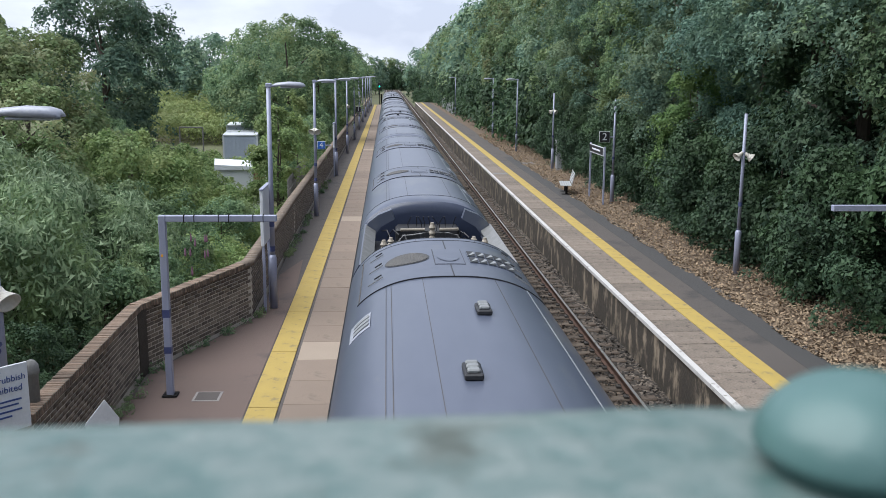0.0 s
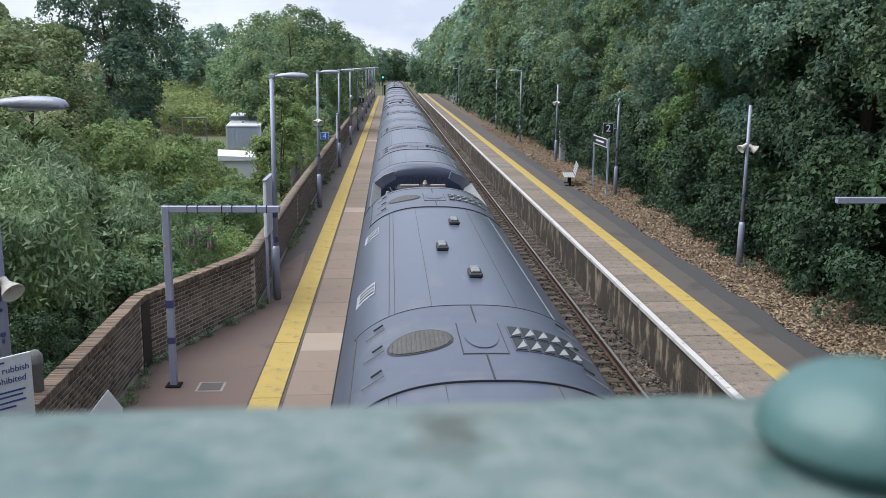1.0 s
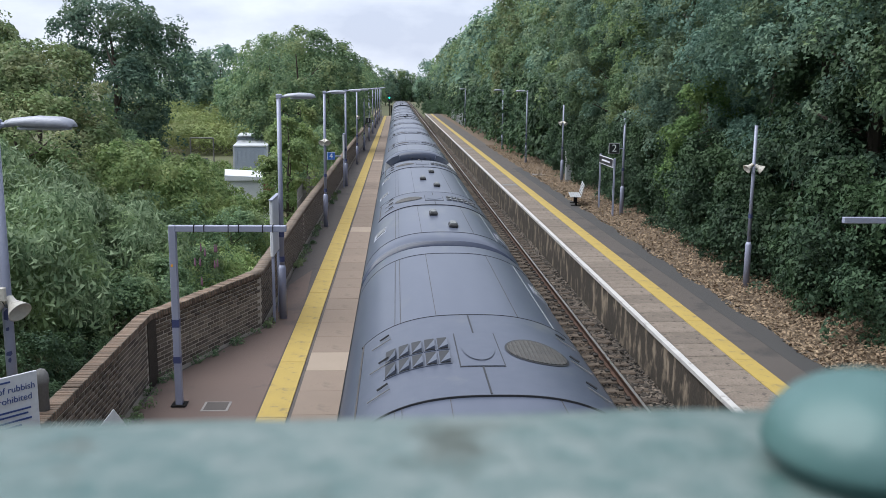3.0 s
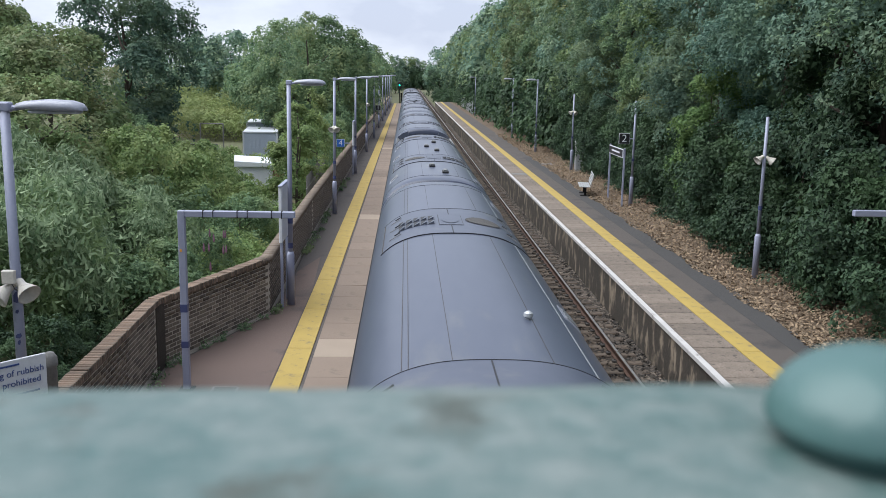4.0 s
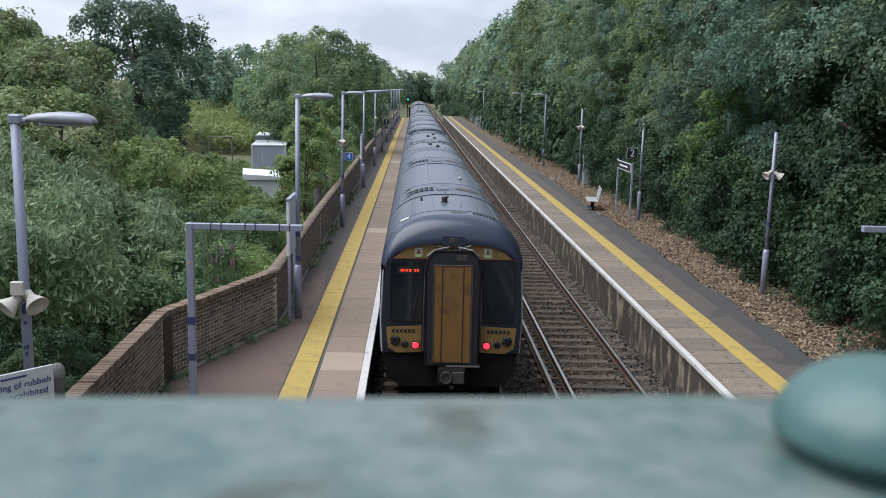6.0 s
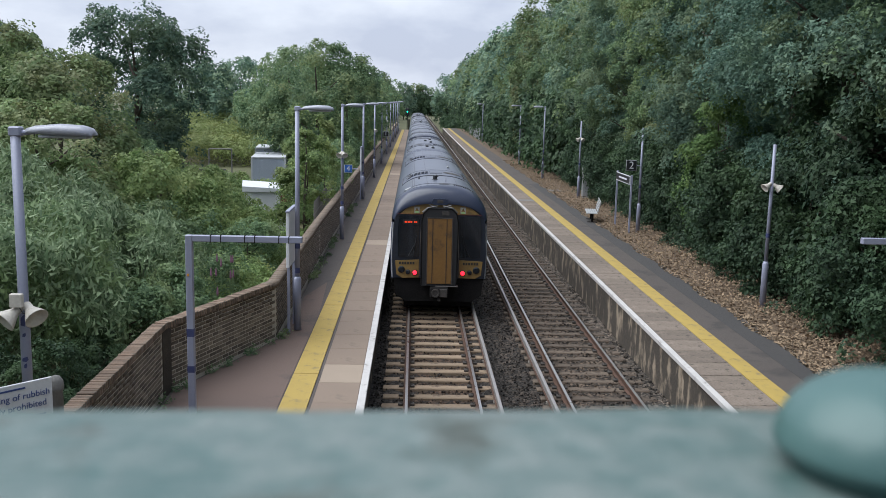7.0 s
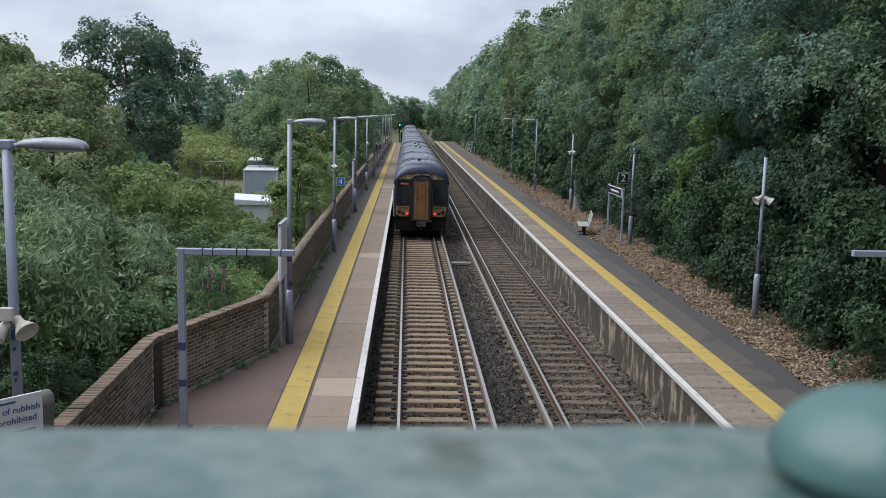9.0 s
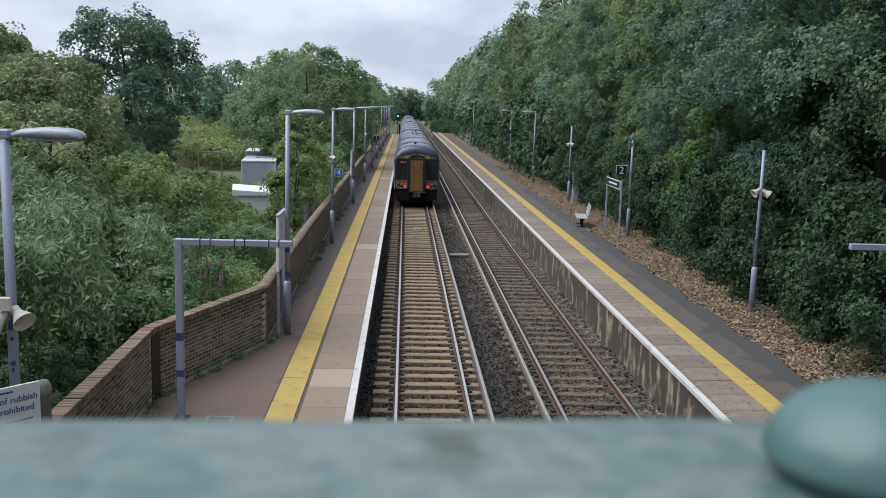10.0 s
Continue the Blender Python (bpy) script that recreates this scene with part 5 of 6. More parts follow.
        part("label_triangle", xz_plate(bmesh.new(), [(s * .66 - .055, 2.95), (s * .66 + .055, 2.95), (s * .66, 3.055)], -.004, .0), "cab_yellow", lb)
        part("label_mark", boxed(s * .66 - .01, s * .66 + .01, -.008, -.004, 2.97, 3.03), "sign_black", lb)
        part("label_bar", boxed(s * .66 - .055, s * .66 + .055, -.004, .0, 2.895, 2.935), "green_paint", lb)
        part("grab_rail", tube(bmesh.new(), [(s * .545, -.20, 1.1), (s * .55, -.23, 1.9), (s * .53, -.2, 2.6)], [.012] * 3, 6), "equip", car)
    led = part("destination_display", boxed(-1.06, -.60, -.004, .006, 2.56, 2.70), "sign_black", car)
    for k, (a, b) in enumerate(((-1.0, -.93), (-.91, -.86), (-.84, -.79), (-.74, -.70), (-.69, -.65))):
        part("display_bar", boxed(a, b, -.008, -.004, 2.605, 2.655), "amber_led", led, "glowing amber lettering")
    # gangway
    gs = [(-.50, .82), (.50, .82), (.53, 2.66), (.48, 2.92), (.34, 3.06), (-.34, 3.06), (-.48, 2.92), (-.53, 2.66)]
    gw = part("gangway_frame", xz_plate(bmesh.new(), gs, -.22, .04), "black_seal", car, "black gangway surround")
    part("gangway_lip", tube(bmesh.new(), [(-.50, -.225, .85), (-.52, -.225, 2.66), (-.47, -.225, 2.9), (-.32, -.225, 3.04), (.32, -.225, 3.04), (.47, -.225, 2.9), (.52, -.225, 2.66), (.50, -.225, .85)], [.02] * 8, 6), "underframe", gw)
    door = part("gangway_door", boxed(-.35, .35, -.25, -.2, .88, 2.77, .01), "door_ochre", gw, "dull ochre gangway door")
    for x in (-.2, .2):
        part("door_groove", boxed(x - .01, x + .01, -.256, -.25, .9, 2.75), "black_seal", door)
    part("door_lintel", boxed(-.36, .36, -.262, -.22, 2.77, 2.79, .006), "equip", gw)
    part("door_frame", boxed(-.375, -.35, -.256, -.22, .86, 2.79), "equip", gw)
    part("door_frame", boxed(.35, .375, -.256, -.22, .86, 2.79), "equip", gw)
    part("door_sill", boxed(-.1, .55, -.3, -.1, .80, .83, .01), "equip", gw)
    for s in (-1, 1):
        part("damper_arm", tube(bmesh.new(), [(s * .5, -.2, 2.94), (s * .36, -.24, 3.07), (s * .08, -.16, 3.12)], [.02, .016, .014], 6), "equip_pale", gw)
        part("damper_arm", tube(bmesh.new(), [(s * .32, -.16, 3.15), (s * .1, -.14, 3.07)], [.012, .012], 5), "equip_pale", gw)
    part("scuffed_plate", boxed(.06, .26, -.232, -.22, 2.86, 2.98, .004), "equip", gw)
    part("skirt", xz_plate(bmesh.new(), [(-1.3, 1.0), (1.3, 1.0), (1.25, .5), (.95, .3), (-.95, .3), (-1.25, .5)], .08, .9), "underframe", car)
    # this black plate doubles as the shade beneath the cab
    part("deflector", xz_plate(bmesh.new(), [(-1.05, .36), (1.05, .36), (.98, .12), (-.98, .12)], .35, .5), "underframe", car, "dark obstacle deflector, its black filling in the shade under the cab")
    cp = part("coupler", boxed(-.25, .27, -.5, .4, .52, .80, .03), "underframe", car)
    part("coupler_ring", lathe(bmesh.new(), [(.12, 0), (.12, .05), (.09, .05), (.08, .01)], 14, pose(-.1, -.5, .67, 90)), "equip", cp)
    part("coupler_frame", boxed(.02, .24, -.52, -.5, .55, .78, .01), "equip", cp)
    part("coupler_eye", boxed(-.03, .05, -.46, -.4, .42, .5, .01), "equip", cp)
    for ob in car.children:
        if ob not in before and ob is not dome:
            ob.location = (0, -.3, .04)


M["green_paint"] = mat("green_paint", (0.35, 0.55, 0.2), None, 0.5, 4, 30, 0.0)
TRAIN_ROWS = [(0, -22.37), (0.5, -19.98), (1, -17.42), (1.5, -14.67), (2, -11.75), (2.5, -8.66), (3, -5.40), (3.5, -1.97), (4, 1.62), (4.5, 5.37), (5, 9.28), (5.5, 13.34), (6, 17.55), (6.5, 21.92), (7, 26.42), (7.5, 31.07), (8, 35.86), (8.5, 40.79), (9, 45.84), (9.5, 51.03), (10, 56.35)]
_a = carriage("rear", "last carriage of a blue-grey electric train with a dark cab end")
_b = carriage("well", "carriage of a blue-grey electric train with an open roof well")
_c = carriage("plain", "carriage of a blue-grey electric train with roof aerials")
_d = carriage("front", "carriage of a blue-grey electric train with a rounded end")
CARS = [_a, _b, _c, _d]
for k, src in ((4, _d), (5, _c), (6, _b), (7, _d)):
    CARS.append(copy_thing(src, pose(0, 0, 0)))

# ---------------------------------------------------------------- trees and shrubs
def leaf_cloud(name, centres, radii, n, size, material, seed, long=1.7, droop=0.0, tri=False, per=46, spray=2.3):
    """Small leaves gathered in domed sprays on the outside of clumps, with dark gaps between the sprays."""
    r = np.random.default_rng(seed)
    centres, radii = np.asarray(centres, float), np.asarray(radii, float)
    w = radii ** 2
    nt = max(3, n // per)
    ti = r.choice(len(radii), nt, p=w / w.sum())
    d = r.normal(size=(nt, 3))
    d /= np.linalg.norm(d, axis=1)[:, None]
    d[:, 2] = np.where(d[:, 2] < -.35, -d[:, 2], d[:, 2])
    # sprays sit on the outer side of each clump
    o = centres[ti][:, :2] - centres[:, :2].mean(0)
    o /= np.linalg.norm(o, axis=1)[:, None] + 1e-6
    dot = (d[:, :2] * o).sum(1)
    turn = dot < -.2
    d[turn, :2] -= 2 * dot[turn, None] * o[turn]
    rad = radii[ti] * (1 - .4 * r.random(nt) ** 2) * (1 + .14 * r.normal(size=nt))
    tp = centres[ti] + d * rad[:, None] * np.array([1, 1, .8])
    od = d * .8 + np.array([0, 0, .4]) + np.c_[o * .45, np.zeros(nt)]
    od /= np.linalg.norm(od, axis=1)[:, None]
    idx = r.integers(0, nt, n)
    width = (spray * size * r.uniform(.6, 1.35, nt))[idx][:, None]
    out = od[idx]
    j = r.normal(size=(n, 3)) * .62
    j -= out * (j * out).sum(1)[:, None] * .55
    far = (j ** 2).sum(1)[:, None]
    p = tp[idx] + j * width - out * far * width * .32
    p[:, 2] -= (far[:, 0] * width[:, 0]) * (.12 + .3 * droop)
    nrm = out * .62 + j * .42 + np.array([0, 0, .22]) + r.normal(size=(n, 3)) * .36
    nrm /= np.linalg.norm(nrm, axis=1)[:, None]
    t = np.cross(nrm, r.normal(size=(n, 3)))
    t[:, 2] -= droop
    t /= np.linalg.norm(t, axis=1)[:, None] + 1e-9
    b = np.cross(nrm, t)
    s = size * r.uniform(.6, 1.4, n)[:, None]
    if tri:
        v = np.stack([p - t * s * .5, p + b * s * .6 / long + t * s * .3, p - b * s * .6 / long + t * s * .4 - nrm * s * .1], 1).reshape(-1, 3)
        return raw_mesh(name, v, np.arange(3 * n).reshape(-1, 3), material)
    v = np.stack([p - t * s * .5, p + b * s * .5 / long - nrm * s * .06, p + t * s * .5 - nrm * s * .12, p - b * s * .5 / long - nrm * s * .06], 1).reshape(-1, 3)
    f = np.arange(4 * n).reshape(-1, 4)
    return raw_mesh(name, v, f, material)


def crown_clumps(h, base, rad, n, seed, full=2.0, puff=1.0, slim=0.0):
    """Clump centres on an uneven crown; full: 2 is egg-shaped, higher fills the foot and top."""
    r = np.random.default_rng(seed)
    c, q = [], []
    for k in range(n):
        u = (k + r.random()) / n
        w = (1 - abs(2 * u - 1) ** full) ** .5 * (1 - slim if u < .3 else 1)
        a = r.uniform(0, 6.28)
        s = rad * r.uniform(.2, .4) * puff
        f = math.sqrt(r.uniform(.16, 1.0)) * .93
        if k % 7 == 3:
            s, f = s * .42, 1.17
        z = base + s * .6 + (h - base - s * 1.3) * u
        c.append((math.cos(a) * rad * f * w, math.sin(a) * rad * f * w, z))
        q.append(s)
    return c, q


def wood(h, base, rad, seed, trunk=.2, limbs=7):
    r = np.random.default_rng(seed)
    bm = bmesh.new()
    pts, rs = [], []
    for k in range(6):
        f = k / 5
        pts.append((r.normal(0, .08) * h * .1 * f, r.normal(0, .08) * h * .1 * f, -.1 + h * .82 * f))
        rs.append(trunk * (1 - .82 * f))
    tube(bm, pts, rs, 8)
    for k in range(limbs):
        z0 = base * .7 + (h * .7 - base * .7) * k / limbs
        a = r.uniform(0, 6.28)
        ln = rad * r.uniform(.35, .6)
        e = (math.cos(a) * ln, math.sin(a) * ln, z0 + ln * r.uniform(.4, .9))
        tube(bm, [(0, 0, z0), (e[0] * .45, e[1] * .45, z0 + (e[2] - z0) * .35), e], [trunk * .38, trunk * .26, trunk * .06], 6)
    return bm


TREES = {}


def tree_kind(key, h, base, rad, clumps, leaves, size, material, label, seed, category="tree", name="tree", trunk=.2, long=1.7, droop=0.0, full=2.0, tri=False, puff=1.0, slim=0.0):
    c, q = crown_clumps(h, base, rad, clumps, seed, full, puff, slim)
    stem = finish(wood(h, base, rad, seed + 2, trunk), "trunk")
    stem.materials.append(M["bark"])
    TREES[key] = (leaf_cloud("crown", c, q, leaves, size, material, seed + 1, long, droop, tri), stem, material, label, category, name)


def plant(key, x, y, z=None, turn=0.0, size=1.0, stretch=1.0, group="", label=""):
    crown, stem, material, lab, category, name = TREES[key]
    t = thing(name, pose(x, y, GROUND_Z if z is None else z, 0, 0, turn) @ Matrix.Diagonal((size, size, size * stretch, 1)), label or lab, category, group)
    part("trunk", stem, "bark", t)
    part("crown", crown, material, t)
    return t


tree_kind("big_blue", 15.5, 2.2, 4.0, 76, 58000, .108, "leaf_blue", "tall dense tree with blue-green leaves in the belt", 11, trunk=.24, full=5, slim=.25, tri=True, long=1.4)
tree_kind("big_dark", 15.0, 2.2, 4.0, 76, 58000, .108, "leaf_dark", "tall dense dark green tree in the belt", 21, trunk=.24, full=5, slim=.25, tri=True, long=1.4)
tree_kind("big_mid", 14.0, 2.2, 3.8, 72, 58000, .108, "leaf_mid", "tall leafy green tree in the belt", 31, trunk=.22, full=5, slim=.25, tri=True, long=1.4)
tree_kind("big_olive", 15.0, 2.2, 3.8, 72, 58000, .108, "leaf_olive", "tall olive green tree with browning leaves", 41, trunk=.22, full=5, slim=.25, tri=True, long=1.4)
tree_kind("far_dark", 15.5, .2, 4.3, 80, 4200, 0.62, "leaf_dark", "dark green tree far along the line", 51, trunk=.24, full=4, tri=True, puff=1.25)
tree_kind("far_olive", 15.5, .2, 4.3, 80, 4200, 0.62, "leaf_olive", "olive green tree far along the line", 61, trunk=.24, full=4, tri=True, puff=1.25)
tree_kind("far_mid", 15.0, .2, 4.3, 80, 4200, 0.62, "leaf_mid", "green tree far along the line", 66, trunk=.24, full=4, tri=True, puff=1.25)
tree_kind("left_big", 13.0, 1.2, 4.9, 70, 28000, 0.24, "leaf_deep", "large rounded dark green tree beyond the bushes", 71, trunk=.3, tri=True)
tree_kind("left_olive", 9.0, .4, 3.6, 55, 24000, 0.185, "leaf_olive", "spreading olive green tree with brown seed heads", 81, trunk=.18, full=2.6, tri=True)
tree_kind("left_mid", 11.8, .4, 5.4, 75, 30000, 0.23, "leaf_mid", "broad bright green tree beside the wall", 91, trunk=.25, full=2.4, tri=True)
tree_kind("sapling", 6.6, .3, 1.35, 36, 11000, 0.12, "leaf_bright", "slender green young tree behind the wall", 101, trunk=.09, full=3, tri=True)
tree_kind("fresh", 6.2, .6, 1.3, 34, 12000, 0.1, "leaf_fresh", "slender fresh green tree in front of the belt", 106, trunk=.08, full=3, tri=True, long=1.4)
tree_kind("hedge", 4.4, .0, 1.75, 60, 17000, 0.112, "leaf_ivy", "ivy-covered dark green hedge shrub by the platform", 111, "shrub", "hedge_shrub", trunk=.09, full=7, tri=True)
tree_kind("hedge_b", 4.8, .0, 1.75, 60, 17000, 0.112, "leaf_ivy", "glossy green hedge shrub by the platform", 121, "shrub", "hedge_shrub", trunk=.09, full=7, tri=True)
tree_kind("hedge_far", 5.0, .0, 2.2, 40, 3200, 0.34, "leaf_ivy", "dark green hedge shrub far along the platform", 126, "shrub", "hedge_shrub", trunk=.09, full=7, tri=True)
tree_kind("silver", 4.6, .7, 2.1, 60, 17000, .215, "leaf_silver", "grey-green buddleia bush with long drooping leaves", 131, "bush", "bush", trunk=.07, long=4.0, droop=.6, full=3, tri=True)
tree_kind("shrub", 4.2, .1, 2.0, 45, 12000, 0.135, "leaf_mid", "leafy green bush behind the wall", 141, "bush", "bush", trunk=.07, full=3, tri=True)
tree_kind("bright", 4.4, .1, 2.0, 45, 12000, 0.135, "leaf_bright", "fresh light green bush behind the wall", 151, "bush", "bush", trunk=.07, full=3, tri=True)
tree_kind("bramble", 2.2, .0, 2.2, 45, 8000, 0.12, "leaf_bright", "low bright green bramble thicket", 161, "bush", "bush", trunk=.04, full=3, tri=True)
tree_kind("meadow", 2.4, .0, 3.5, 45, 3500, .34, "grass", "tall yellow-green grass and scrub on a bank", 171, "bush", "bush", trunk=.03, long=3.5, tri=True)

for key, mt, sd in (("mid_dark", "leaf_dark", 52), ("mid_olive", "leaf_olive", 62), ("mid_mid", "leaf_mid", 67)):
    tree_kind(key, 15.5, .2, 4.2, 75, 17000, .27, mt, "tall tree of the belt beside the platform", sd, trunk=.24, full=4, tri=True, puff=1.1)

# tree belt on the right: hedge along the platform, then tall trees
near = ["big_dark", "big_mid", "big_dark", "big_blue", "big_blue", "big_dark", "big_olive", "big_mid"]
for k, y in enumerate(np.arange(14.8, 62, 4.4)):
    plant(near[k % 8], 12.25 + .45 * math.sin(k * 2.1), y, PZ - .2, (k * 67 + 140) % 360, .98 + .07 * math.sin(k * 1.3), 1.0, "tree belt")
farm = ["far_olive", "far_dark", "far_mid", "far_dark"]
for k, y in enumerate(np.arange(15, 62, 5.5)):
    plant(("far_mid", "far_dark")[k % 2], 18.0 + .6 * math.sin(k * 1.7), y, PZ - .2, k * 113 % 360, 1.12 + .08 * math.sin(k * 2.3), 1.05, "tree belt")
midm = ["mid_olive", "mid_dark", "mid_mid", "mid_dark"]
for k, y in enumerate(np.arange(65, 245, 5.6)):
    plant((midm if y < 125 else farm)[k % 4], 13.1 + .5 * math.sin(k * 2.7), y, PZ - .2, k * 71 % 360, .90 + .09 * math.sin(k * 1.9), 1.05, "tree belt")
for k, y in enumerate(np.arange(66, 245, 16)):
    plant(farm[(k + 1) % 4], 19.5, y, PZ - .2, k * 97 % 360, 1.0 + .08 * math.sin(k * 1.1), 1.0, "tree belt")
for k, y in enumerate(np.arange(13.5, 62, 2.3)):
    plant(("hedge", "hedge", "hedge_b")[k % 3], (10.75 if y > 34 else 10.3) + .16 * math.sin(k * 1.9), y, PZ - 1.05, k * 83 % 360, .97 + .1 * math.sin(k * 2.9), 1.05, "hedge along the platform")
for k, y in enumerate(np.arange(64, 240, 4.0)):
    plant("hedge_far", 10.7 + .25 * math.sin(k * 1.9), y, PZ - .1, k * 83 % 360, 1.0 + .12 * math.sin(k * 2.9), 1.2, "hedge along the platform")
# trees that close the line in the distance
for k in range(24):
    fx = -44 + k * 3.6
    plant(farm[k % 4], fx, 412 if abs(fx - 1.7) < 5 else 300 + 22 * math.sin(k * 1.3), GROUND_Z, k * 57, .88 + .1 * math.sin(k * 2.2), 1.0, "distant trees")
for fx in list(np.arange(-46, -5, 4.6)) + list(np.arange(9, 46, 4.6)):
    plant("hedge_far", fx, 276, GROUND_Z, fx * 31 % 360, 1.5, 1.1, "distant trees")
for k in range(5):
    plant("hedge_far", -8 + k * 4.6, 405, GROUND_Z, k * 41, 1.7, 1.2, "distant trees")
for k in range(12):
    plant("hedge_far", 7.6 + .5 * math.sin(k * 2.2), 188 + k * 6.5, GROUND_Z, k * 59, .5 + .1 * math.sin(k * 1.6), 1.0, "bushes beside the line")
for fx, fy, sz in ((11.7, 17.6, 1.4), (11.9, 22.0, 1.45), (12.2, 26.5, 1.4)):
    plant("hedge_b", fx, fy, PZ - .6, fy * 40 % 360, sz, 1.2, "hedge along the platform", "tall dark ivy-covered shrub under the tree belt")
plant("fresh", 10.35, 33.2, PZ - .2, 40, 1.0, 1.0, "tree belt")
# unseen trees added behind the bridge to darken reflections in the train ends
for k, y in enumerate(np.arange(-96, 9, 9.5)):
    plant(farm[k % 4], 13.5, y, PZ - .2, k * 71 % 360, 1.0, 1.0, "tree belt")
    plant(farm[(k + 1) % 4], -10.5, y, GROUND_Z, k * 47 % 360, .75, 1.0, "trees behind the wall")
for k in range(7):
    plant(farm[k % 4], -22 + k * 7.5, -112, GROUND_Z, k * 57, 1.0, 1.0, "distant trees")
# left side
for key, x, y, s, st in (
        ("left_big", -17.8, 58, .95, .98), ("left_olive", -24.5, 52, 1.1, 1.0), ("left_olive", -15.0, 38, .98, .95), ("left_olive", -20.0, 42, 1.1, 1.0), ("left_olive", -13.2, 31, .8, .9),
        ("left_olive", -24.0, 36, 1.15, 1.0), ("left_big", -29, 62, .85, 1.0), ("left_big", -33, 70, .95, 1.0), ("left_mid", -8.6, 76, .95, 1.0), ("left_mid", -13.5, 96, 1.0, 1.0), ("far_dark", -20, 104, .72, .95),
        ("left_mid", -7.6, 96, .85, 1.0), ("far_dark", -27, 110, .76, 1.0), ("far_mid", -8.5, 118, .7, 1.0), ("sapling", -5.15, 38, .95, 1.0), ("sapling", -5.3, 40, .8, 1.0), ("sapling", -4.85, 43.5, .7, 1.0)):
    plant(key, x, y, GROUND_Z, (x * 37 + y * 11) % 360, s, st, "trees behind the wall")
for k in range(18):
    plant(("far_mid", "far_dark", "far_olive")[k % 3], -9.5 - 2.0 * math.sin(k * 2.1) - (k % 3) * 5, 130 + k * 9.5, GROUND_Z, k * 77, .72 + .1 * math.sin(k * 1.7), 1.0, "trees behind the wall")
for k in range(12):
    plant(("far_mid", "far_dark")[k % 2], -22 - k * 6, 140 + 10 * math.sin(k), GROUND_Z, k * 51, .8, 1.0, "trees behind the wall")
# the dark hedge kind here paints the shade under the bushes into its leaves
for key, x, y, s in (
        ("silver", -8.6, 19.5, .95), ("silver", -11.2, 18.0, 1.05), ("silver", -10.0, 23.5, 1.0), ("silver", -13.6, 21.5, 1.15), ("hedge", -7.5, 16.2, .5), ("hedge", -8.6, 14.0, .55), ("hedge", -6.9, 18.0, .42), ("silver", -12.6, 26, 1.1), ("silver", -8.0, 24.0, .8),
        ("shrub", -6.3, 21.5, .62), ("shrub", -6.6, 25.5, .62), ("shrub", -8.4, 28.5, .8), ("shrub", -16.2, 27.5, 1.1), ("shrub", -17.5, 23.5, 1.1), ("shrub", -6.2, 30.5, .62), ("hedge", -7.0, 13.2, .45), ("shrub", -6.9, 20.0, .6),
        ("bright", -9.8, 33.5, 1.05), ("bright", -8.2, 36.5, .65), ("bright", -7.7, 40.3, .5), ("bright", -11.6, 37.5, .95), ("bright", -6.9, 34, .6), ("bright", -12.2, 30.5, .85), ("bright", -10.4, 42, .8), ("shrub", -6.2, 49, .75), ("bright", -13.8, 46, .9), ("shrub", -16, 52, 1.0), ("shrub", -6.6, 52, .8), ("shrub", -6.2, 58, .9),
        ("bramble", -5.9, 23.5, .7), ("bramble", -5.6, 27.5, .65), ("bramble", -5.7, 32, .7), ("bramble", -6.7, 28, .8), ("bramble", -5.5, 36, .65), ("bramble", -7.6, 39.4, .7), ("bramble", -10.8, 50, 1.0), ("bramble", -7.6, 52, 1.0), ("bramble", -12, 54, 1.0), ("bramble", -15, 57, 1.0),
        ("shrub", -20, 30, 1.2), ("shrub", -18, 34, 1.1), ("shrub", -6.2, 65, .9), ("shrub", -6.4, 72, 1.0), ("shrub", -6.0, 82, 1.0), ("shrub", -6.2, 90, 1.0)):
    plant(key, x, y, GROUND_Z, (x * 53 + y * 29) % 360, s, 1.0, "bushes behind the wall", "leafy shrub behind the wall, shade put into its dark leaves" if key == "hedge" else "")
for k in range(16):
    plant("meadow", -13.5 - (k % 5) * 3.4, 88 + (k // 5) * 7 + (k % 3) * 2, .2 + (k // 5) * .9, k * 61, 1.0, 1.0, "scrub on the bank")
# purple flower spikes above the brambles
for k in range(9):
    fx, fy, fz = -5.35 - .25 * math.sin(k * 2.3) - .05 * k, 21.6 + k * .42, 1.55 + .4 * abs(math.sin(k * 1.9))
    fl = thing("flower", pose(fx, fy, GROUND_Z), "purple flower spike rising from the bushes", "flower", "purple flowers")
    part("stem", tube(bmesh.new(), [(0, 0, 0), (.05, .02, fz + .3)], [.012, .006], 5), "leaf_mid", fl)
    part("bloom", lathe(bmesh.new(), [(.01, fz + .3), (.028, fz + .34), (.024, fz + .42), (.008, fz + .52)], 7, pose(.05, .02, 0)), "bloom", fl)
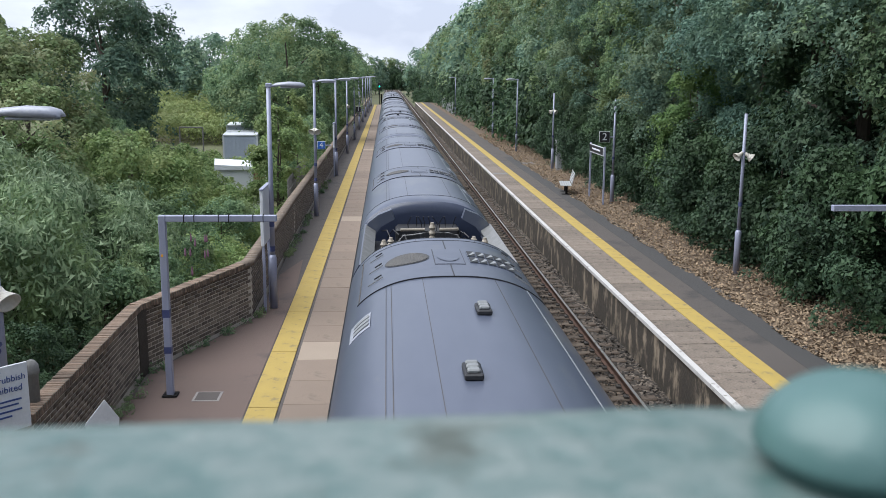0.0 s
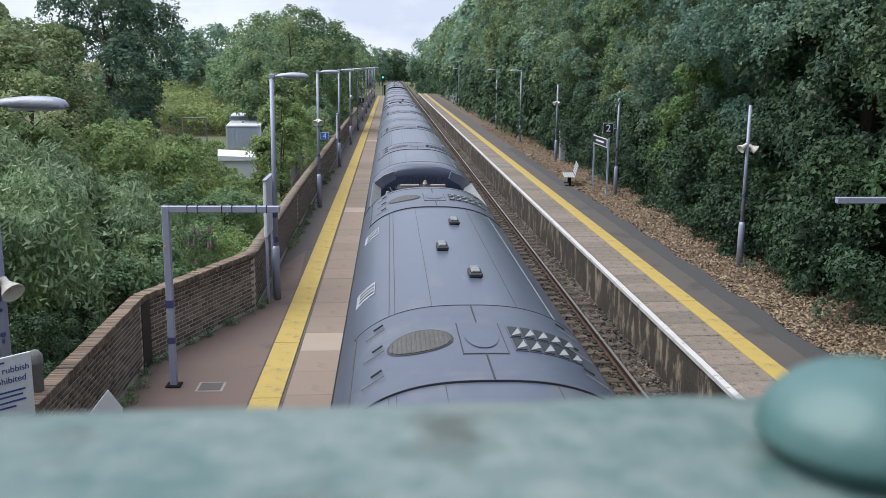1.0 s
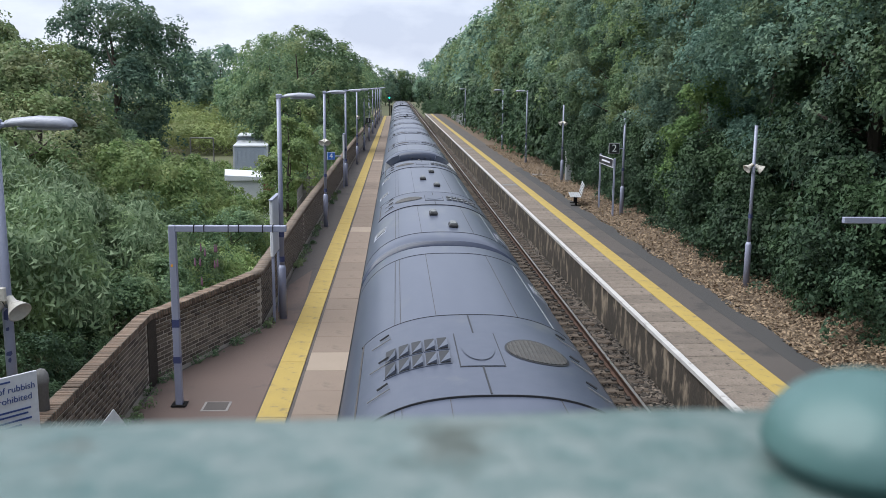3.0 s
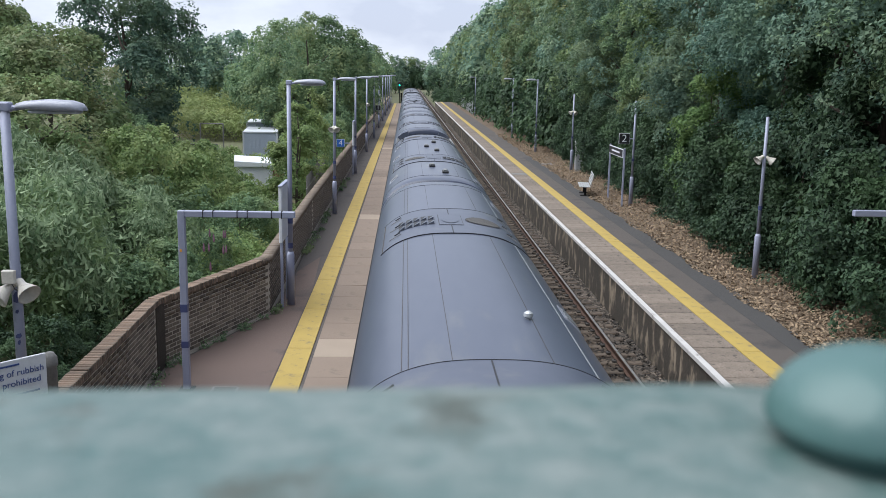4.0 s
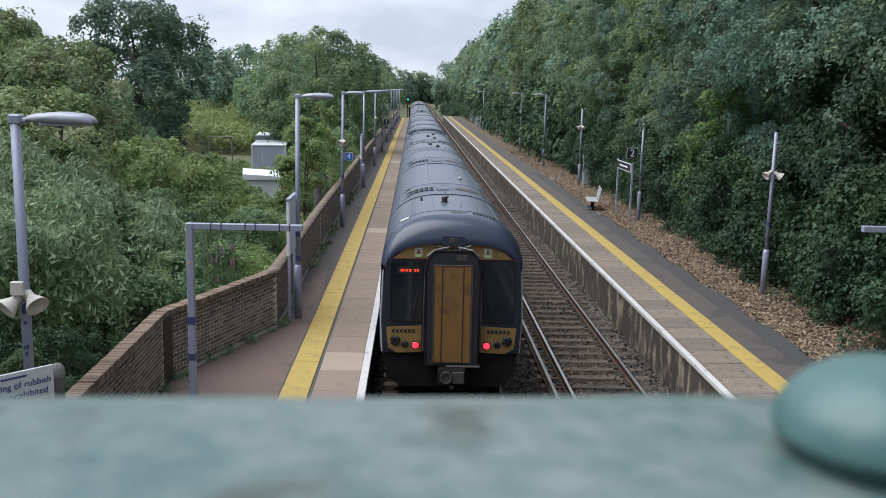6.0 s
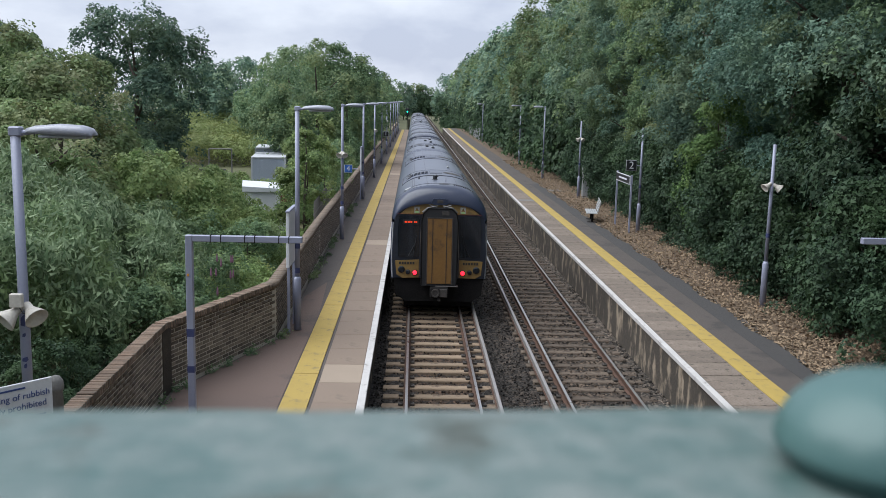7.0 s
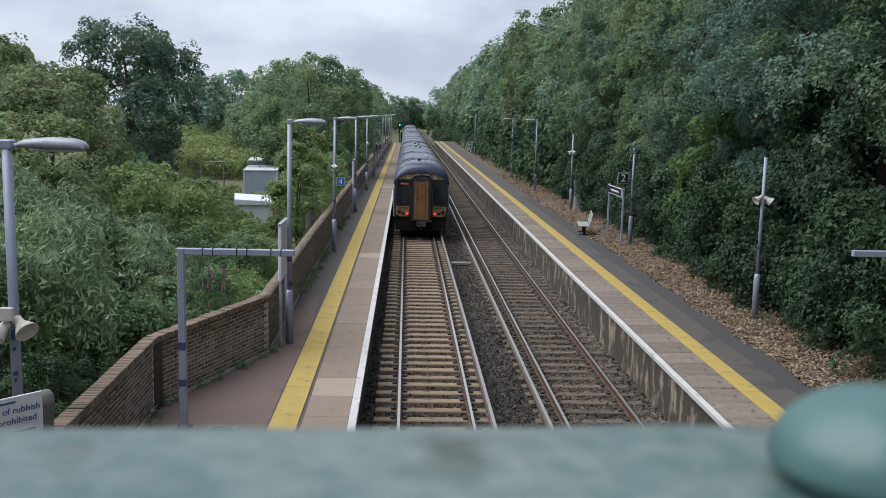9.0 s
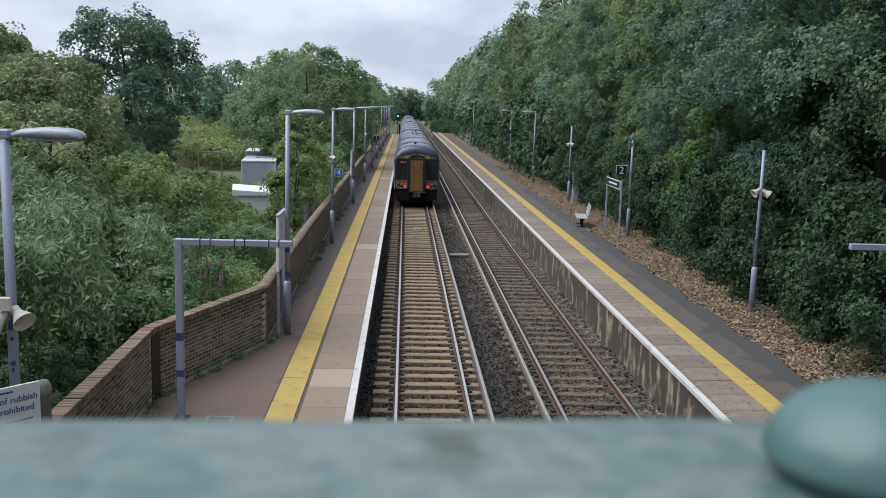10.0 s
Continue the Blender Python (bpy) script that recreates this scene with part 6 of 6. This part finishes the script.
# small plants at the foot of the wall
clump, spread_ = [], []
for k in range(44):
    y = 13.0 + k * .75
    x = float(np.interp(y, [p[1] for p in WALL], [p[0] for p in WALL])) + .13 + .05 * math.sin(k * 3.1)
    if math.sin(k * 12.9) > -.35:
        for dx, dy in ((0, 0), (.08, .12), (-.02, -.14), (.03, .3)):
            clump.append((x + dx, y + dy, PZ + .05))
            spread_.append(.035 + .05 * abs(math.sin(k * 1.7 + dy * 9)))
tagged(part("weeds", leaf_cloud("weeds", clump, spread_, 5000, .045, "leaf_mid", 5), "leaf_mid"), "small green weeds along the foot of the wall", "weeds", kind="stuff")

# ---------------------------------------------------------------- pieces of walls and pavements
for me_, rows_ in ((brick_me, near_b), (cop_me, near_c)):
    for m_ in rows_[:300]:
        part("brick" if me_ is brick_me else "coping_brick", me_, "brick", wall).matrix_basis = m_
tagged(part("far_brick", many("far_brick", [(x * bw, y * bd, z * bh) for x, y, z in CUBE_V], CUBE_F, np.array([np.array(m_) for m_ in far_b]), "brick_far"), "brick_far", wall), kind="stuff")
tagged(part("far_coping", many("far_coping", [(x * .07, y * .236, z * .11) for x, y, z in CUBE_V], CUBE_F, np.array([np.array(m_) for m_ in far_c + near_c[300:]]), "brick_coping_far"), "brick_coping_far", wall), kind="stuff")
slab_l = finish(boxed(-.385, .385, -.582, .582, -.08, 0, .008), "coping_slab")
slab_l.materials.append(M["slab"])
slab_p = slab_l.copy()
slab_p.materials.clear()
slab_p.materials.append(M["slab_pale"])
slab_r = finish(boxed(-.434, .434, -.445, .445, -.08, 0, .008), "coping_slab")
slab_r.materials.append(M["slab_rough"])
for k in range(145):
    part("coping_slab", slab_p if k in (12, 17, 31, 58) else slab_l, "slab", plat_l).matrix_basis = pose(-1.982, -3 + k * 1.18, PZ + rng.normal(0, .002), rng.normal(0, .15), rng.normal(0, .15), rng.normal(0, .1))
for k in range(205):
    part("coping_slab", slab_r, "slab_rough", plat_r).matrix_basis = pose(5.421, -3 + k * .90, PZ + rng.normal(0, .003), rng.normal(0, .2), rng.normal(0, .2), rng.normal(0, .15))


# ---------------------------------------------------------------- what moves
def motions():
    for k, car in enumerate(CARS):
        flip = k >= 4 and k < 7
        rows = []
        for t, y in TRAIN_ROWS:
            if flip:
                rows.append((t, pose(.09, y + k * PITCH + CAR, 0, 0, 0, 180)))
            else:
                rows.append((t, pose(.09, y + k * PITCH, 0)))
        walk(car, rows)


motions()
